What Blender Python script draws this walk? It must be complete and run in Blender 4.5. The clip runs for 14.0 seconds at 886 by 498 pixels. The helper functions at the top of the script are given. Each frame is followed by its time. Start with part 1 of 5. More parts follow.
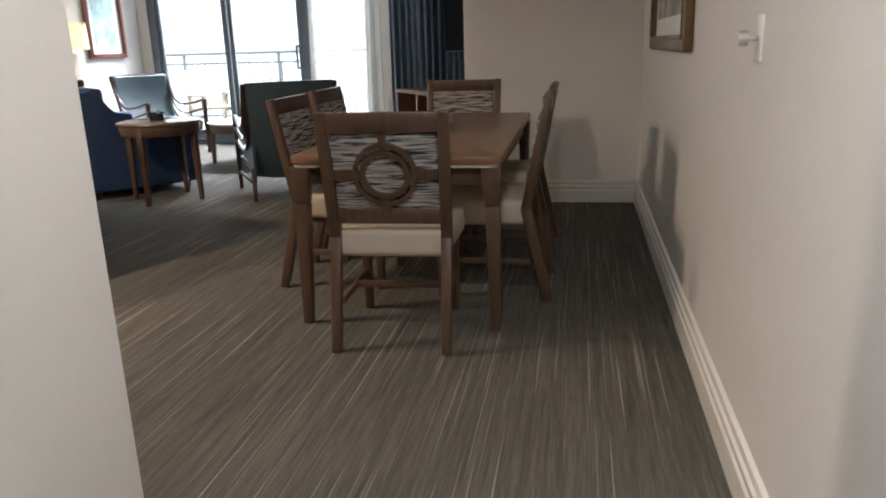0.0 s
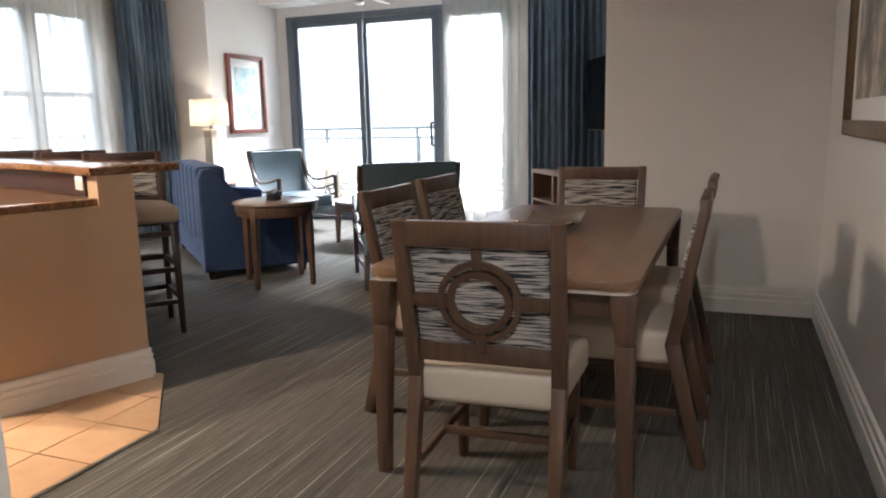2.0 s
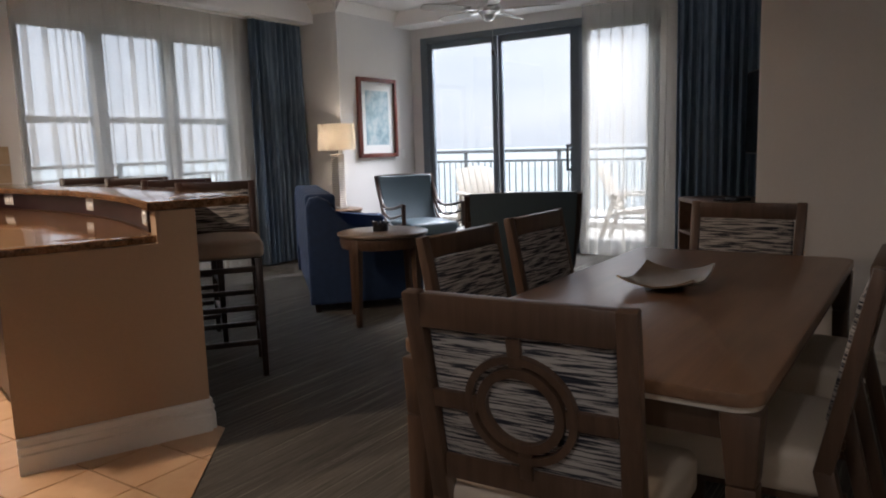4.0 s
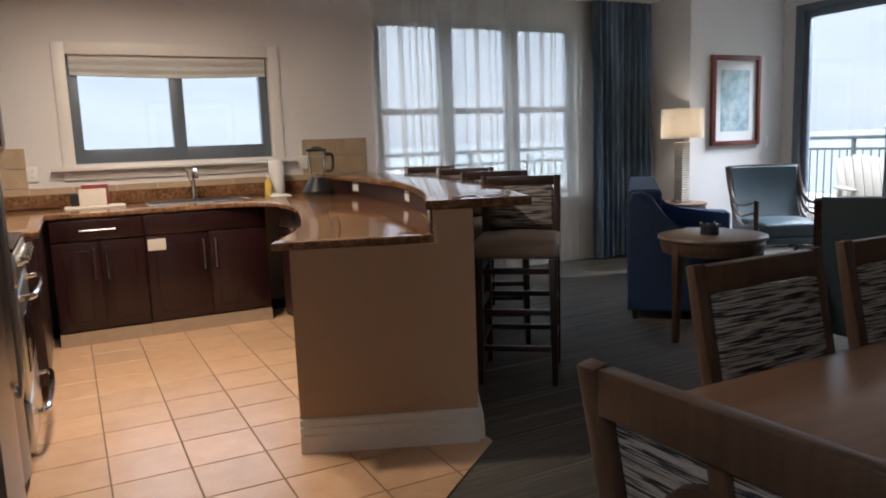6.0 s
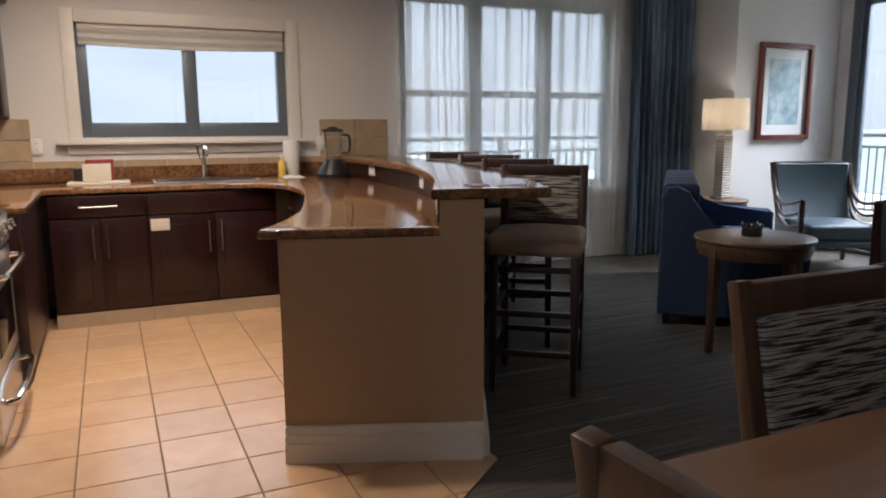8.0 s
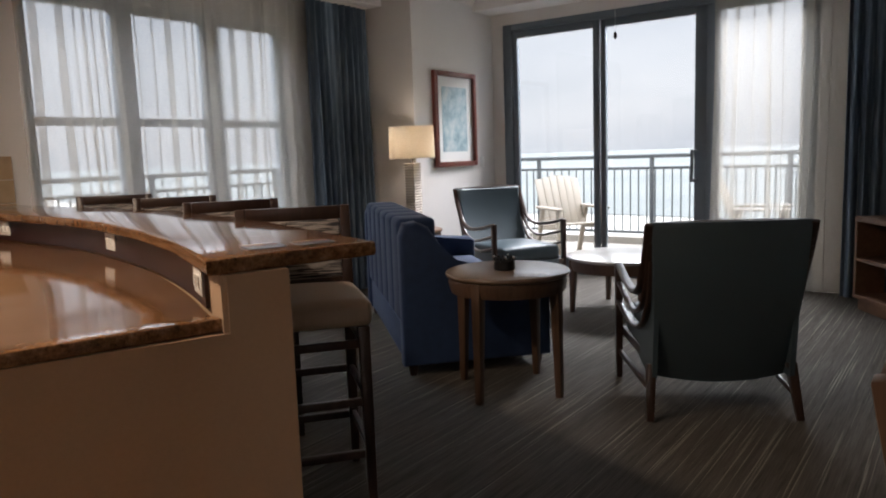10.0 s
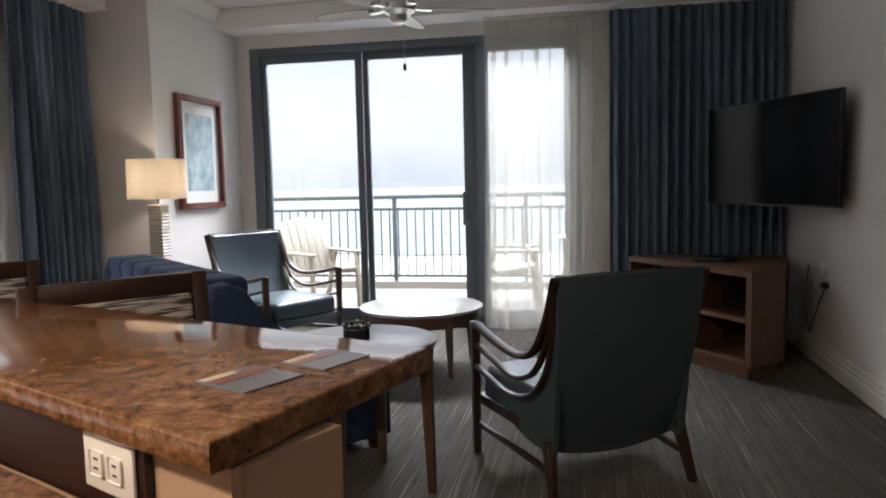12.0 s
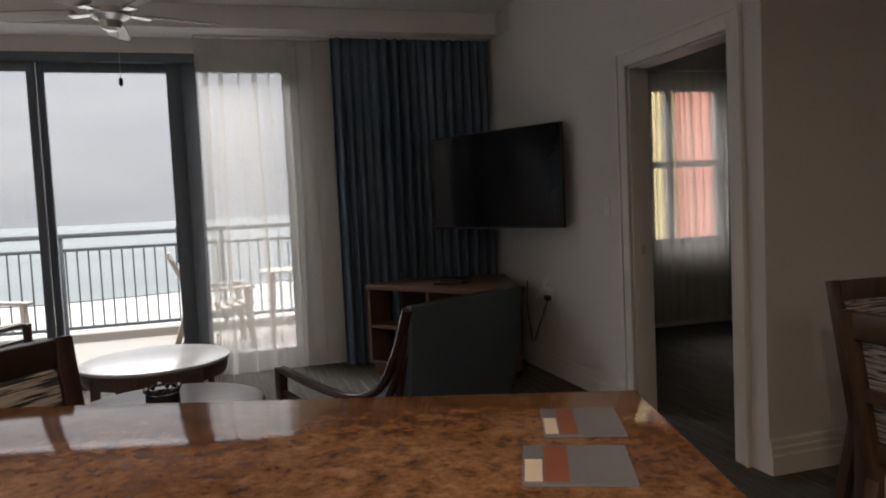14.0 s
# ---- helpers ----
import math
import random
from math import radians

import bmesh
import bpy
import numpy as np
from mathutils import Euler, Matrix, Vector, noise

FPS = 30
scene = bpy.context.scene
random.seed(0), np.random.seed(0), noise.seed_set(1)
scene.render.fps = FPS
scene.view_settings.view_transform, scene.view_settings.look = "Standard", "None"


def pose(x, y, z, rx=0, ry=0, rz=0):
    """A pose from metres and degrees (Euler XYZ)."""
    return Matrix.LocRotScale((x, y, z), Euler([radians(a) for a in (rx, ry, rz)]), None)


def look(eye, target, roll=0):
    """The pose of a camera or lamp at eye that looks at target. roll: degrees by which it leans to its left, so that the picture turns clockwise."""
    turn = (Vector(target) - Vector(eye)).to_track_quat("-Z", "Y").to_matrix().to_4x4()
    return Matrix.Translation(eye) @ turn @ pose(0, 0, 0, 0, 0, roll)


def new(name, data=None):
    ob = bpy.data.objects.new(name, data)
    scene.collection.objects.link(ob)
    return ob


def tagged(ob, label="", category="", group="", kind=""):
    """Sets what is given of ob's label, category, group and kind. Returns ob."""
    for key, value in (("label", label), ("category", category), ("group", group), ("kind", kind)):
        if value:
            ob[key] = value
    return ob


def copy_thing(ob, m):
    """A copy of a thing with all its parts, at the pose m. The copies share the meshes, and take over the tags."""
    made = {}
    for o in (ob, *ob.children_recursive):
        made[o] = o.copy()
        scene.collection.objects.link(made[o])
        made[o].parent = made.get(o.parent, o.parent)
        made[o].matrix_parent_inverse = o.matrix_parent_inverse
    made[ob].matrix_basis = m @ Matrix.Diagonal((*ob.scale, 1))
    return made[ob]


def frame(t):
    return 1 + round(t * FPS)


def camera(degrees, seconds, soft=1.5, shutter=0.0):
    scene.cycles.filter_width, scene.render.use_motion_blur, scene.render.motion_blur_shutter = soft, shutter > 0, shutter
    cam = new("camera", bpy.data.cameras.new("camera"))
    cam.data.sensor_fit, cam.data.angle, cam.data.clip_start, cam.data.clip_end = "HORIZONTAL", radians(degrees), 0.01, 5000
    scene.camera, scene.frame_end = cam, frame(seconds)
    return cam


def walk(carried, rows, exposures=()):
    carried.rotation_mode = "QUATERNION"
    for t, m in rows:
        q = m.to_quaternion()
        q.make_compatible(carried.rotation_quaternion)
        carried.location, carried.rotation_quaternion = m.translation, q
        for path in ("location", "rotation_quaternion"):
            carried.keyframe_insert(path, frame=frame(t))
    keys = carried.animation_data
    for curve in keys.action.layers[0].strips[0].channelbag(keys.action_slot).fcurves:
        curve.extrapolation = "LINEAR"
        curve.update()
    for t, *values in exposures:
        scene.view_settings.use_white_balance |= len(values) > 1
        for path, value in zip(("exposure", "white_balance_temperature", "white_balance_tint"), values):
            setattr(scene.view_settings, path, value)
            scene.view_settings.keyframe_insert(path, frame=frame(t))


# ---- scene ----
cam = camera(62.7, 14.0, 2.0)
PATH = [
    (0, (0.189, 0.612, 1.196), (-0.168, 2.505, 0.656), -1.7),
    (0.5, (0.152, 0.783, 1.195), (-0.249, 2.68, 0.705), -1.9),
    (1, (0.093, 0.987, 1.232), (-0.4, 2.876, 0.797), -1.8),
    (1.5, (0.085, 1.145, 1.228), (-0.533, 3.007, 0.84), -1.8),
    (2, (0.138, 1.341, 1.242), (-0.596, 3.169, 0.898), -1.3),
    (2.2, (0.16, 1.436, 1.26), (-0.61, 3.251, 0.923), -1.3),
    (4.3, (0.153, 2.116, 1.273), (-1.066, 3.677, 0.996), -1.7),
    (4.5, (0.162, 2.185, 1.292), (-1.137, 3.68, 1.004), -1.8),
    (5, (0.132, 2.309, 1.279), (-1.346, 3.627, 0.999), -2.0),
    (5.5, (0.1, 2.417, 1.302), (-1.535, 3.533, 1.016), -2.0),
    (6, (0.096, 2.556, 1.312), (-1.666, 3.455, 1.02), -2.1),
    (6.5, (0.113, 2.673, 1.305), (-1.732, 3.385, 1.006), -1.6),
    (7, (0.125, 2.77, 1.308), (-1.745, 3.406, 0.993), -1.3),
    (7.2, (0.119, 2.812, 1.302), (-1.749, 3.453, 0.985), -1.1),
    (9.3, (-0.864, 2.758, 1.283), (-2.314, 4.104, 0.985), -1.4),
    (9.5, (-0.936, 2.788, 1.278), (-2.315, 4.208, 0.993), -1.8),
    (10, (-1.2, 2.854, 1.297), (-2.375, 4.452, 1.036), -2.0),
    (10.5, (-1.429, 2.911, 1.303), (-2.41, 4.636, 1.06), -1.9),
    (11, (-1.705, 3.06, 1.314), (-2.486, 4.887, 1.09), -1.3),
    (11.5, (-1.975, 3.157, 1.32), (-2.55, 5.061, 1.116), -1.1),
    (12, (-2.26, 3.221, 1.324), (-2.646, 5.175, 1.145), -1.3),
    (12.5, (-2.49, 3.351, 1.311), (-2.677, 5.337, 1.159), -1.6),
    (13, (-2.678, 3.45, 1.319), (-2.643, 5.446, 1.185), -1.9),
    (13.5, (-2.874, 3.516, 1.332), (-2.606, 5.495, 1.212), -2.2),
    (14, (-3.003, 3.499, 1.319), (-2.422, 5.409, 1.197), -2.7),
]

EXPOSURES = [(0, 3.1, 5950, 10), (1.0, 3.5, 5900, 10), (2.0, 3.4, 5900, 12), (3.2, 2.65, 5950, 14), (4.3, 1.9, 6050, 16), (5.0, 1.95, 5950, 15), (7.2, 2.0, 5500, 10), (9.3, 1.8, 6250, 16), (10.0, 1.8, 6300, 16), (11.0, 1.85, 6250, 14), (12.0, 2.1, 6150, 14), (13.0, 1.7, 6450, 17), (14.0, 1.4, 6600, 17)]
walk(cam, [(t, look(eye, target, roll)) for t, eye, target, roll in PATH], EXPOSURES)

# ---- world and light ----
world = bpy.data.worlds.new("world")
scene.world = world
world.use_nodes = True
wn, wl = world.node_tree.nodes, world.node_tree.links
sky = wn.new("ShaderNodeTexSky")
sky.sky_type, sky.sun_disc = "NISHITA", False
sky.sun_elevation, sky.sun_rotation = radians(42), radians(-25)
sky.dust_density, sky.air_density = 3.0, 1.0
w_co = wn.new("ShaderNodeTexCoord")
w_map = wn.new("ShaderNodeMapping")
w_map.inputs["Scale"].default_value = (1.0, 1.0, 4.5)
w_no = wn.new("ShaderNodeTexNoise")
w_no.inputs["Scale"].default_value, w_no.inputs["Detail"].default_value = 2.2, 6
w_ramp = wn.new("ShaderNodeValToRGB")
w_ramp.color_ramp.elements[0].position, w_ramp.color_ramp.elements[0].color = 0.3, (6.6, 7.1, 7.7, 1)
w_ramp.color_ramp.elements[1].position, w_ramp.color_ramp.elements[1].color = 0.72, (9.4, 9.6, 9.8, 1)
w_mix = wn.new("ShaderNodeMix")
w_mix.data_type = "RGBA"
w_mix.inputs["Factor"].default_value = 0.9
wl.new(w_co.outputs["Generated"], w_map.inputs["Vector"])
wl.new(w_map.outputs[0], w_no.inputs["Vector"])
wl.new(w_no.outputs["Fac"], w_ramp.inputs["Fac"])
wl.new(sky.outputs[0], w_mix.inputs[6])
wl.new(w_ramp.outputs[0], w_mix.inputs[7])
w_sep = wn.new("ShaderNodeSeparateXYZ")
w_up = wn.new("ShaderNodeMapRange")
for key, value in (("From Min", 0.2), ("From Max", 0.9), ("To Min", 0.27), ("To Max", 5.0)):
    w_up.inputs[key].default_value = value
w_mul = wn.new("ShaderNodeMix")
w_mul.data_type, w_mul.blend_type = "RGBA", "MULTIPLY"
w_mul.inputs["Factor"].default_value = 1.0
wl.new(w_co.outputs["Generated"], w_sep.inputs[0])
wl.new(w_sep.outputs["Z"], w_up.inputs["Value"])
wl.new(w_mix.outputs[2], w_mul.inputs[6])
wl.new(w_up.outputs[0], w_mul.inputs[7])
wl.new(w_mul.outputs[2], wn["Background"].inputs["Color"])
wn["Background"].inputs["Strength"].default_value = 0.12

sun_data = bpy.data.lights.new("sun", "SUN")
sun_data.energy, sun_data.angle, sun_data.color = 0.6, radians(28), (1.0, 0.96, 0.91)
sun_ob = new("sun", sun_data)
sun_ob.matrix_world = look((0, 0, 30), (-9, -21, 10))


def lamp(name, kind, at, to, energy, color, size=0.2):
    d = bpy.data.lights.new(name, kind)
    d.energy, d.color = energy, color
    if kind == "AREA":
        d.size, d.shape, d.spread = size, "DISK", radians(165)
    else:
        d.shadow_soft_size = size
    o = new(name, d)
    o.matrix_world = look(at, to)
    return o


# added fill lamp, unseen above the balcony, brightens the room through the doors
fill_lamp = lamp("sky_light", "AREA", (-3.9, 11.4, 3.9), (-3.7, 5.6, 0.2), 45, (0.95, 0.98, 1.0))
fill_lamp.data.spread = radians(85)
fill_lamp.data.shape, fill_lamp.data.size, fill_lamp.data.size_y = "RECTANGLE", 1.8, 1.0

WARM = (1.0, 0.79, 0.57)
for lx, ly in ((-4.5, 3.0), (-3.55, 2.75)):
    lamp("kitchen_downlight_lamp", "AREA", (lx, ly, 2.69), (lx, ly, 0), 10, WARM, 0.16)
lamp("hall_downlight_lamp", "AREA", (0.1, 0.9, 2.69), (0.1, 0.9, 0), 4.5, (1.0, 0.95, 0.88), 0.16)
lamp("table_lamp_bulb", "POINT", (-5.33, 8.05, 1.40), (0, 0, 0), 1.3, (1.0, 0.86, 0.68), 0.05)

# ---- materials ----


class Nodes:
    """A node material being put together."""

    def __init__(self, name):
        self.m = bpy.data.materials.new(name)
        self.m.use_nodes = True
        self.t = self.m.node_tree
        self.b = self.t.nodes["Principled BSDF"]
        self.out = self.t.nodes["Material Output"]

    def add(self, kind):
        return self.t.nodes.new(kind)

    def link(self, a, b):
        self.t.links.new(a, b)

    def coord(self, scale=(1, 1, 1), world_space=False, rot=(0, 0, 0)):
        c = self.add("ShaderNodeNewGeometry" if world_space else "ShaderNodeTexCoord")
        mp = self.add("ShaderNodeMapping")
        mp.inputs["Scale"].default_value = scale
        mp.inputs["Rotation"].default_value = rot
        self.link(c.outputs["Position" if world_space else "Object"], mp.inputs["Vector"])
        return mp.outputs[0]

    def noise(self, vec, scale, detail=4, rough=0.55):
        n = self.add("ShaderNodeTexNoise")
        n.inputs["Scale"].default_value, n.inputs["Detail"].default_value, n.inputs["Roughness"].default_value = scale, detail, rough
        self.link(vec, n.inputs["Vector"])
        return n.outputs["Fac"]

    def ramp(self, fac, stops):
        r = self.add("ShaderNodeValToRGB")
        e = r.color_ramp.elements
        while len(e) < len(stops):
            e.new(0.5)
        for k, (p, c) in zip(e, stops):
            k.position, k.color = p, (*c, 1)
        self.link(fac, r.inputs["Fac"])
        return r.outputs[0]

    def mix(self, a, b, fac, mode="MIX"):
        n = self.add("ShaderNodeMix")
        n.data_type, n.blend_type = "RGBA", mode
        for v, s in ((a, 6), (b, 7)):
            if isinstance(v, tuple):
                n.inputs[s].default_value = (*v, 1)
            else:
                self.link(v, n.inputs[s])
        if isinstance(fac, float):
            n.inputs["Factor"].default_value = fac
        else:
            self.link(fac, n.inputs["Factor"])
        return n.outputs[2]

    def bump(self, fac, strength=0.2, dist=0.002):
        n = self.add("ShaderNodeBump")
        n.inputs["Strength"].default_value, n.inputs["Distance"].default_value = strength, dist
        self.link(fac, n.inputs["Height"])
        self.link(n.outputs[0], self.b.inputs["Normal"])

    def set(self, color=None, rough=0.5, metal=0.0, **more):
        if color is not None:
            if isinstance(color, tuple):
                self.b.inputs["Base Color"].default_value = (*color, 1)
            else:
                self.link(color, self.b.inputs["Base Color"])
        if isinstance(rough, float):
            self.b.inputs["Roughness"].default_value = rough
        else:
            self.link(rough, self.b.inputs["Roughness"])
        self.b.inputs["Metallic"].default_value = metal
        for k, v in more.items():
            self.b.inputs[k.replace("_", " ")].default_value = v
        return self.m


def scaled(c, k):
    return tuple(min(1.0, v * k) for v in c)


def plain(name, c, rough=0.5, metal=0.0, vary=0.12, scale=30, bump=0.15, dist=0.001, **more):
    """Paint, plastic, metal or cloth: two scales of variation and a fine relief."""
    n = Nodes(name)
    v = n.coord()
    big, fine = n.noise(v, 2.3, 3), n.noise(v, scale, 5)
    col = n.mix(n.ramp(big, [(0.3, scaled(c, 1 - vary)), (0.7, scaled(c, 1 + vary))]), n.ramp(fine, [(0.3, scaled(c, 1 - vary)), (0.7, scaled(c, 1 + vary))]), 0.5)
    n.bump(fine, bump, dist)
    return n.set(col, rough, metal, **more)


def wood(name, dark, light, rough=0.35, along="y", scale=1.0):
    n = Nodes(name)
    sc = {"x": (2, 30, 30), "y": (30, 2, 30), "z": (30, 30, 2)}[along]
    v = n.coord(tuple(a * scale for a in sc))
    grain = n.noise(v, 1.6, 6, 0.65)
    big = n.noise(n.coord(), 3.0, 3)
    col = n.mix(n.ramp(grain, [(0.3, dark), (0.72, light)]), n.ramp(big, [(0.3, dark), (0.7, light)]), 0.35)
    n.bump(grain, 0.12, 0.0006)
    return n.set(col, rough, 0.0)


def carpet_material():
    n = Nodes("carpet")
    fine = n.noise(n.coord((170, 5, 1), True), 1.0, 3, 0.7)
    mid = n.noise(n.coord((45, 1.3, 1), True), 1.0, 3, 0.6)
    big = n.noise(n.coord((0.9, 0.5, 1), True), 1.0, 3)
    line = n.noise(n.coord((115, 0.75, 1), True), 1.0, 2, 0.4)
    c = n.mix(n.ramp(fine, [(0.3, (0.042, 0.038, 0.033)), (0.7, (0.18, 0.164, 0.140))]), n.ramp(mid, [(0.3, (0.054, 0.050, 0.044)), (0.7, (0.16, 0.146, 0.125))]), 0.5)
    c = n.mix(c, (0.42, 0.385, 0.32), n.ramp(line, [(0.62, (0, 0, 0)), (0.70, (0.6, 0.6, 0.6))]))
    c = n.mix(c, n.ramp(big, [(0.35, (0.8, 0.8, 0.8)), (0.65, (1, 1, 1))]), 1.0, "MULTIPLY")
    n.bump(n.noise(n.coord((160, 160, 1), True), 1.0, 3), 0.6, 0.004)
    return n.set(c, 0.95, 0.0, Specular_IOR_Level=0.15)


def granite_material():
    n = Nodes("granite")
    v = n.coord((1, 1, 1), True)
    a, b, d = n.noise(v, 38, 6, 0.72), n.noise(v, 110, 4, 0.7), n.noise(v, 5, 3)
    c = n.ramp(a, [(0.34, (0.03, 0.014, 0.007)), (0.46, (0.17, 0.075, 0.032)), (0.58, (0.31, 0.165, 0.08)), (0.72, (0.45, 0.32, 0.21))])
    c = n.mix(c, n.ramp(b, [(0.35, (0.05, 0.025, 0.012)), (0.6, (0.36, 0.2, 0.09))]), 0.35)
    c = n.mix(c, n.ramp(d, [(0.35, (0.65, 0.6, 0.55)), (0.65, (1, 1, 1))]), 1.0, "MULTIPLY")
    return n.set(c, 0.07, 0.0)


def stripe_material(name, vertical="z"):
    """Woven upholstery with broken dark and light stripes."""
    n = Nodes(name)
    a = n.noise(n.coord((6, 6, 165)), 1.0, 3, 0.6)
    w = n.noise(n.coord((60, 60, 300)), 1.0, 2)
    c = n.ramp(a, [(0.40, (0.012, 0.014, 0.022)), (0.47, (0.05, 0.05, 0.06)), (0.5, (0.36, 0.33, 0.30)), (0.62, (0.50, 0.46, 0.42)), (0.70, (0.16, 0.15, 0.16))])
    n.bump(w, 0.4, 0.001)
    return n.set(c, 0.85, 0.0)


def sheer_material():
    n = Nodes("sheer_fabric")
    tr, tl, df = n.add("ShaderNodeBsdfTransparent"), n.add("ShaderNodeBsdfTranslucent"), n.add("ShaderNodeBsdfDiffuse")
    tl.inputs["Color"].default_value = (0.52, 0.50, 0.45, 1)
    df.inputs["Color"].default_value = (0.78, 0.75, 0.68, 1)
    m1, m2 = n.add("ShaderNodeMixShader"), n.add("ShaderNodeMixShader")
    m1.inputs[0].default_value = 0.66
    n.link(tl.outputs[0], m1.inputs[1])
    n.link(df.outputs[0], m1.inputs[2])
    weave = n.ramp(n.noise(n.coord((30, 30, 30), True), 6, 3), [(0.3, (0.33, 0.33, 0.33)), (0.7, (0.39, 0.39, 0.39))])
    n.link(weave, m2.inputs[0])
    n.link(tr.outputs[0], m2.inputs[1])
    n.link(m1.outputs[0], m2.inputs[2])
    n.link(m2.outputs[0], n.out.inputs["Surface"])
    return n.m


def curtain_material():
    n = Nodes("curtain_fabric")
    a = n.noise(n.coord((40, 40, 3), True), 1.0, 4, 0.65)
    w = n.noise(n.coord((1, 1, 1), True), 260, 2)
    c = n.mix(n.ramp(a, [(0.3, (0.055, 0.090, 0.138)), (0.52, (0.10, 0.145, 0.20)), (0.75, (0.26, 0.31, 0.36))]), n.ramp(w, [(0.3, (0.055, 0.085, 0.12)), (0.7, (0.13, 0.17, 0.21))]), 0.3)
    n.bump(w, 0.3, 0.001)
    return n.set(c, 0.85, 0.0)


def pane_material():
    n = Nodes("window_glass")
    tr, gl, mx, fr = n.add("ShaderNodeBsdfTransparent"), n.add("ShaderNodeBsdfGlossy"), n.add("ShaderNodeMixShader"), n.add("ShaderNodeFresnel")
    gl.inputs["Roughness"].default_value = 0.02
    tr.inputs["Color"].default_value = (0.93, 0.95, 0.95, 1)
    fr.inputs["IOR"].default_value = 1.35
    n.link(fr.outputs[0], mx.inputs[0])
    n.link(tr.outputs[0], mx.inputs[1])
    n.link(gl.outputs[0], mx.inputs[2])
    n.link(mx.outputs[0], n.out.inputs["Surface"])
    return n.m


def shade_material():
    n = Nodes("lampshade_linen")
    tl, df, mx = n.add("ShaderNodeBsdfTranslucent"), n.add("ShaderNodeBsdfDiffuse"), n.add("ShaderNodeMixShader")
    c = n.ramp(n.noise(n.coord((60, 60, 200)), 1.0, 3), [(0.3, (0.74, 0.68, 0.58)), (0.7, (0.84, 0.78, 0.68))])
    n.link(c, tl.inputs[0])
    n.link(c, df.inputs[0])
    mx.inputs[0].default_value = 0.5
    n.link(tl.outputs[0], mx.inputs[1])
    n.link(df.outputs[0], mx.inputs[2])
    n.link(mx.outputs[0], n.out.inputs["Surface"])
    return n.m


def tile_material(name, a, b, rough):
    n = Nodes(name)
    info = n.add("ShaderNodeObjectInfo")
    v = n.coord((1, 1, 1), True)
    c = n.ramp(n.noise(v, 7, 5), [(0.3, a), (0.7, b)])
    c = n.mix(c, n.ramp(info.outputs["Random"], [(0.0, (0.86, 0.86, 0.86)), (1.0, (1, 1, 1))]), 1.0, "MULTIPLY")
    n.bump(n.noise(v, 40, 3), 0.08, 0.001)
    return n.set(c, rough, 0.0)


def sea_material():
    n = Nodes("sea_water")
    v = n.coord((0.02, 0.09, 1), True)
    c = n.ramp(n.noise(n.coord((0.001, 0.006, 1), True), 1.0, 4), [(0.3, (0.038, 0.044, 0.041)), (0.7, (0.058, 0.063, 0.058))])
    n.bump(n.noise(v, 6, 4), 0.5, 0.3)
    return n.set(c, 0.6, 0.0, Specular_IOR_Level=0.15)


def sand_material():
    n = Nodes("beach_sand")
    v = n.coord((1, 1, 1), True)
    c = n.mix(n.ramp(n.noise(v, 0.06, 5), [(0.35, (0.13, 0.115, 0.095)), (0.6, (0.20, 0.19, 0.17))]), n.ramp(n.noise(v, 0.4, 4), [(0.4, (0.10, 0.085, 0.065)), (0.55, (0.20, 0.19, 0.17))]), 0.4)
    return n.set(c, 0.95, 0.0)


M_WALL = plain("wall_paint", (0.70, 0.675, 0.645), 0.75, vary=0.03, scale=60, bump=0.12)
M_CEIL = plain("ceiling_paint", (0.80, 0.78, 0.76), 0.85, vary=0.03, scale=80)
M_TRIM = plain("trim_paint", (0.74, 0.71, 0.66), 0.4, vary=0.04, bump=0.05)
M_HALF = plain("half_wall_paint", (0.44, 0.30, 0.19), 0.7, vary=0.05, scale=90, bump=0.2)
M_CARPET = carpet_material()
M_GROUT = plain("grout", (0.20, 0.14, 0.09), 0.9)
M_TILE = tile_material("floor_tile_ceramic", (0.55, 0.33, 0.18), (0.64, 0.42, 0.245), 0.32)
M_SPLASH = tile_material("backsplash_stone", (0.42, 0.31, 0.19), (0.53, 0.40, 0.26), 0.4)
M_GRANITE = granite_material()
M_CHAIRWOOD = wood("chair_wood", (0.055, 0.030, 0.018), (0.13, 0.075, 0.045), 0.38, "z")
M_TABLEWOOD = wood("table_wood", (0.13, 0.07, 0.038), (0.26, 0.145, 0.08), 0.28, "y", 0.5)
M_DARKWOOD = wood("dark_wood", (0.022, 0.012, 0.009), (0.06, 0.032, 0.022), 0.3, "z")
M_CHERRY = wood("cherry_cabinet", (0.012, 0.004, 0.0045), (0.034, 0.011, 0.011), 0.3, "z")
M_STANDWOOD = wood("stand_wood", (0.09, 0.045, 0.025), (0.19, 0.10, 0.055), 0.4, "x", 0.6)
M_STRIPE = stripe_material("stripe_fabric")
M_CREAM = plain("cream_vinyl", (0.56, 0.48, 0.38), 0.5, vary=0.05, scale=120, bump=0.2)
M_NAVY = plain("navy_velvet", (0.010, 0.030, 0.085), 0.8, vary=0.2, scale=18, bump=0.3, Sheen_Weight=0.05)
M_TEAL = plain("teal_leather", (0.050, 0.075, 0.090), 0.42, vary=0.12, scale=150, bump=0.25)
M_FRAMEALU = plain("bronze_aluminium", (0.13, 0.155, 0.18), 0.4, 0.2, vary=0.06)
M_RAIL = plain("rail_paint", (0.05, 0.053, 0.053), 0.8, vary=0.08, Specular_IOR_Level=0.2)
M_SHEER = sheer_material()
M_CURTAIN = curtain_material()
M_PANE = pane_material()
M_SHADE = shade_material()
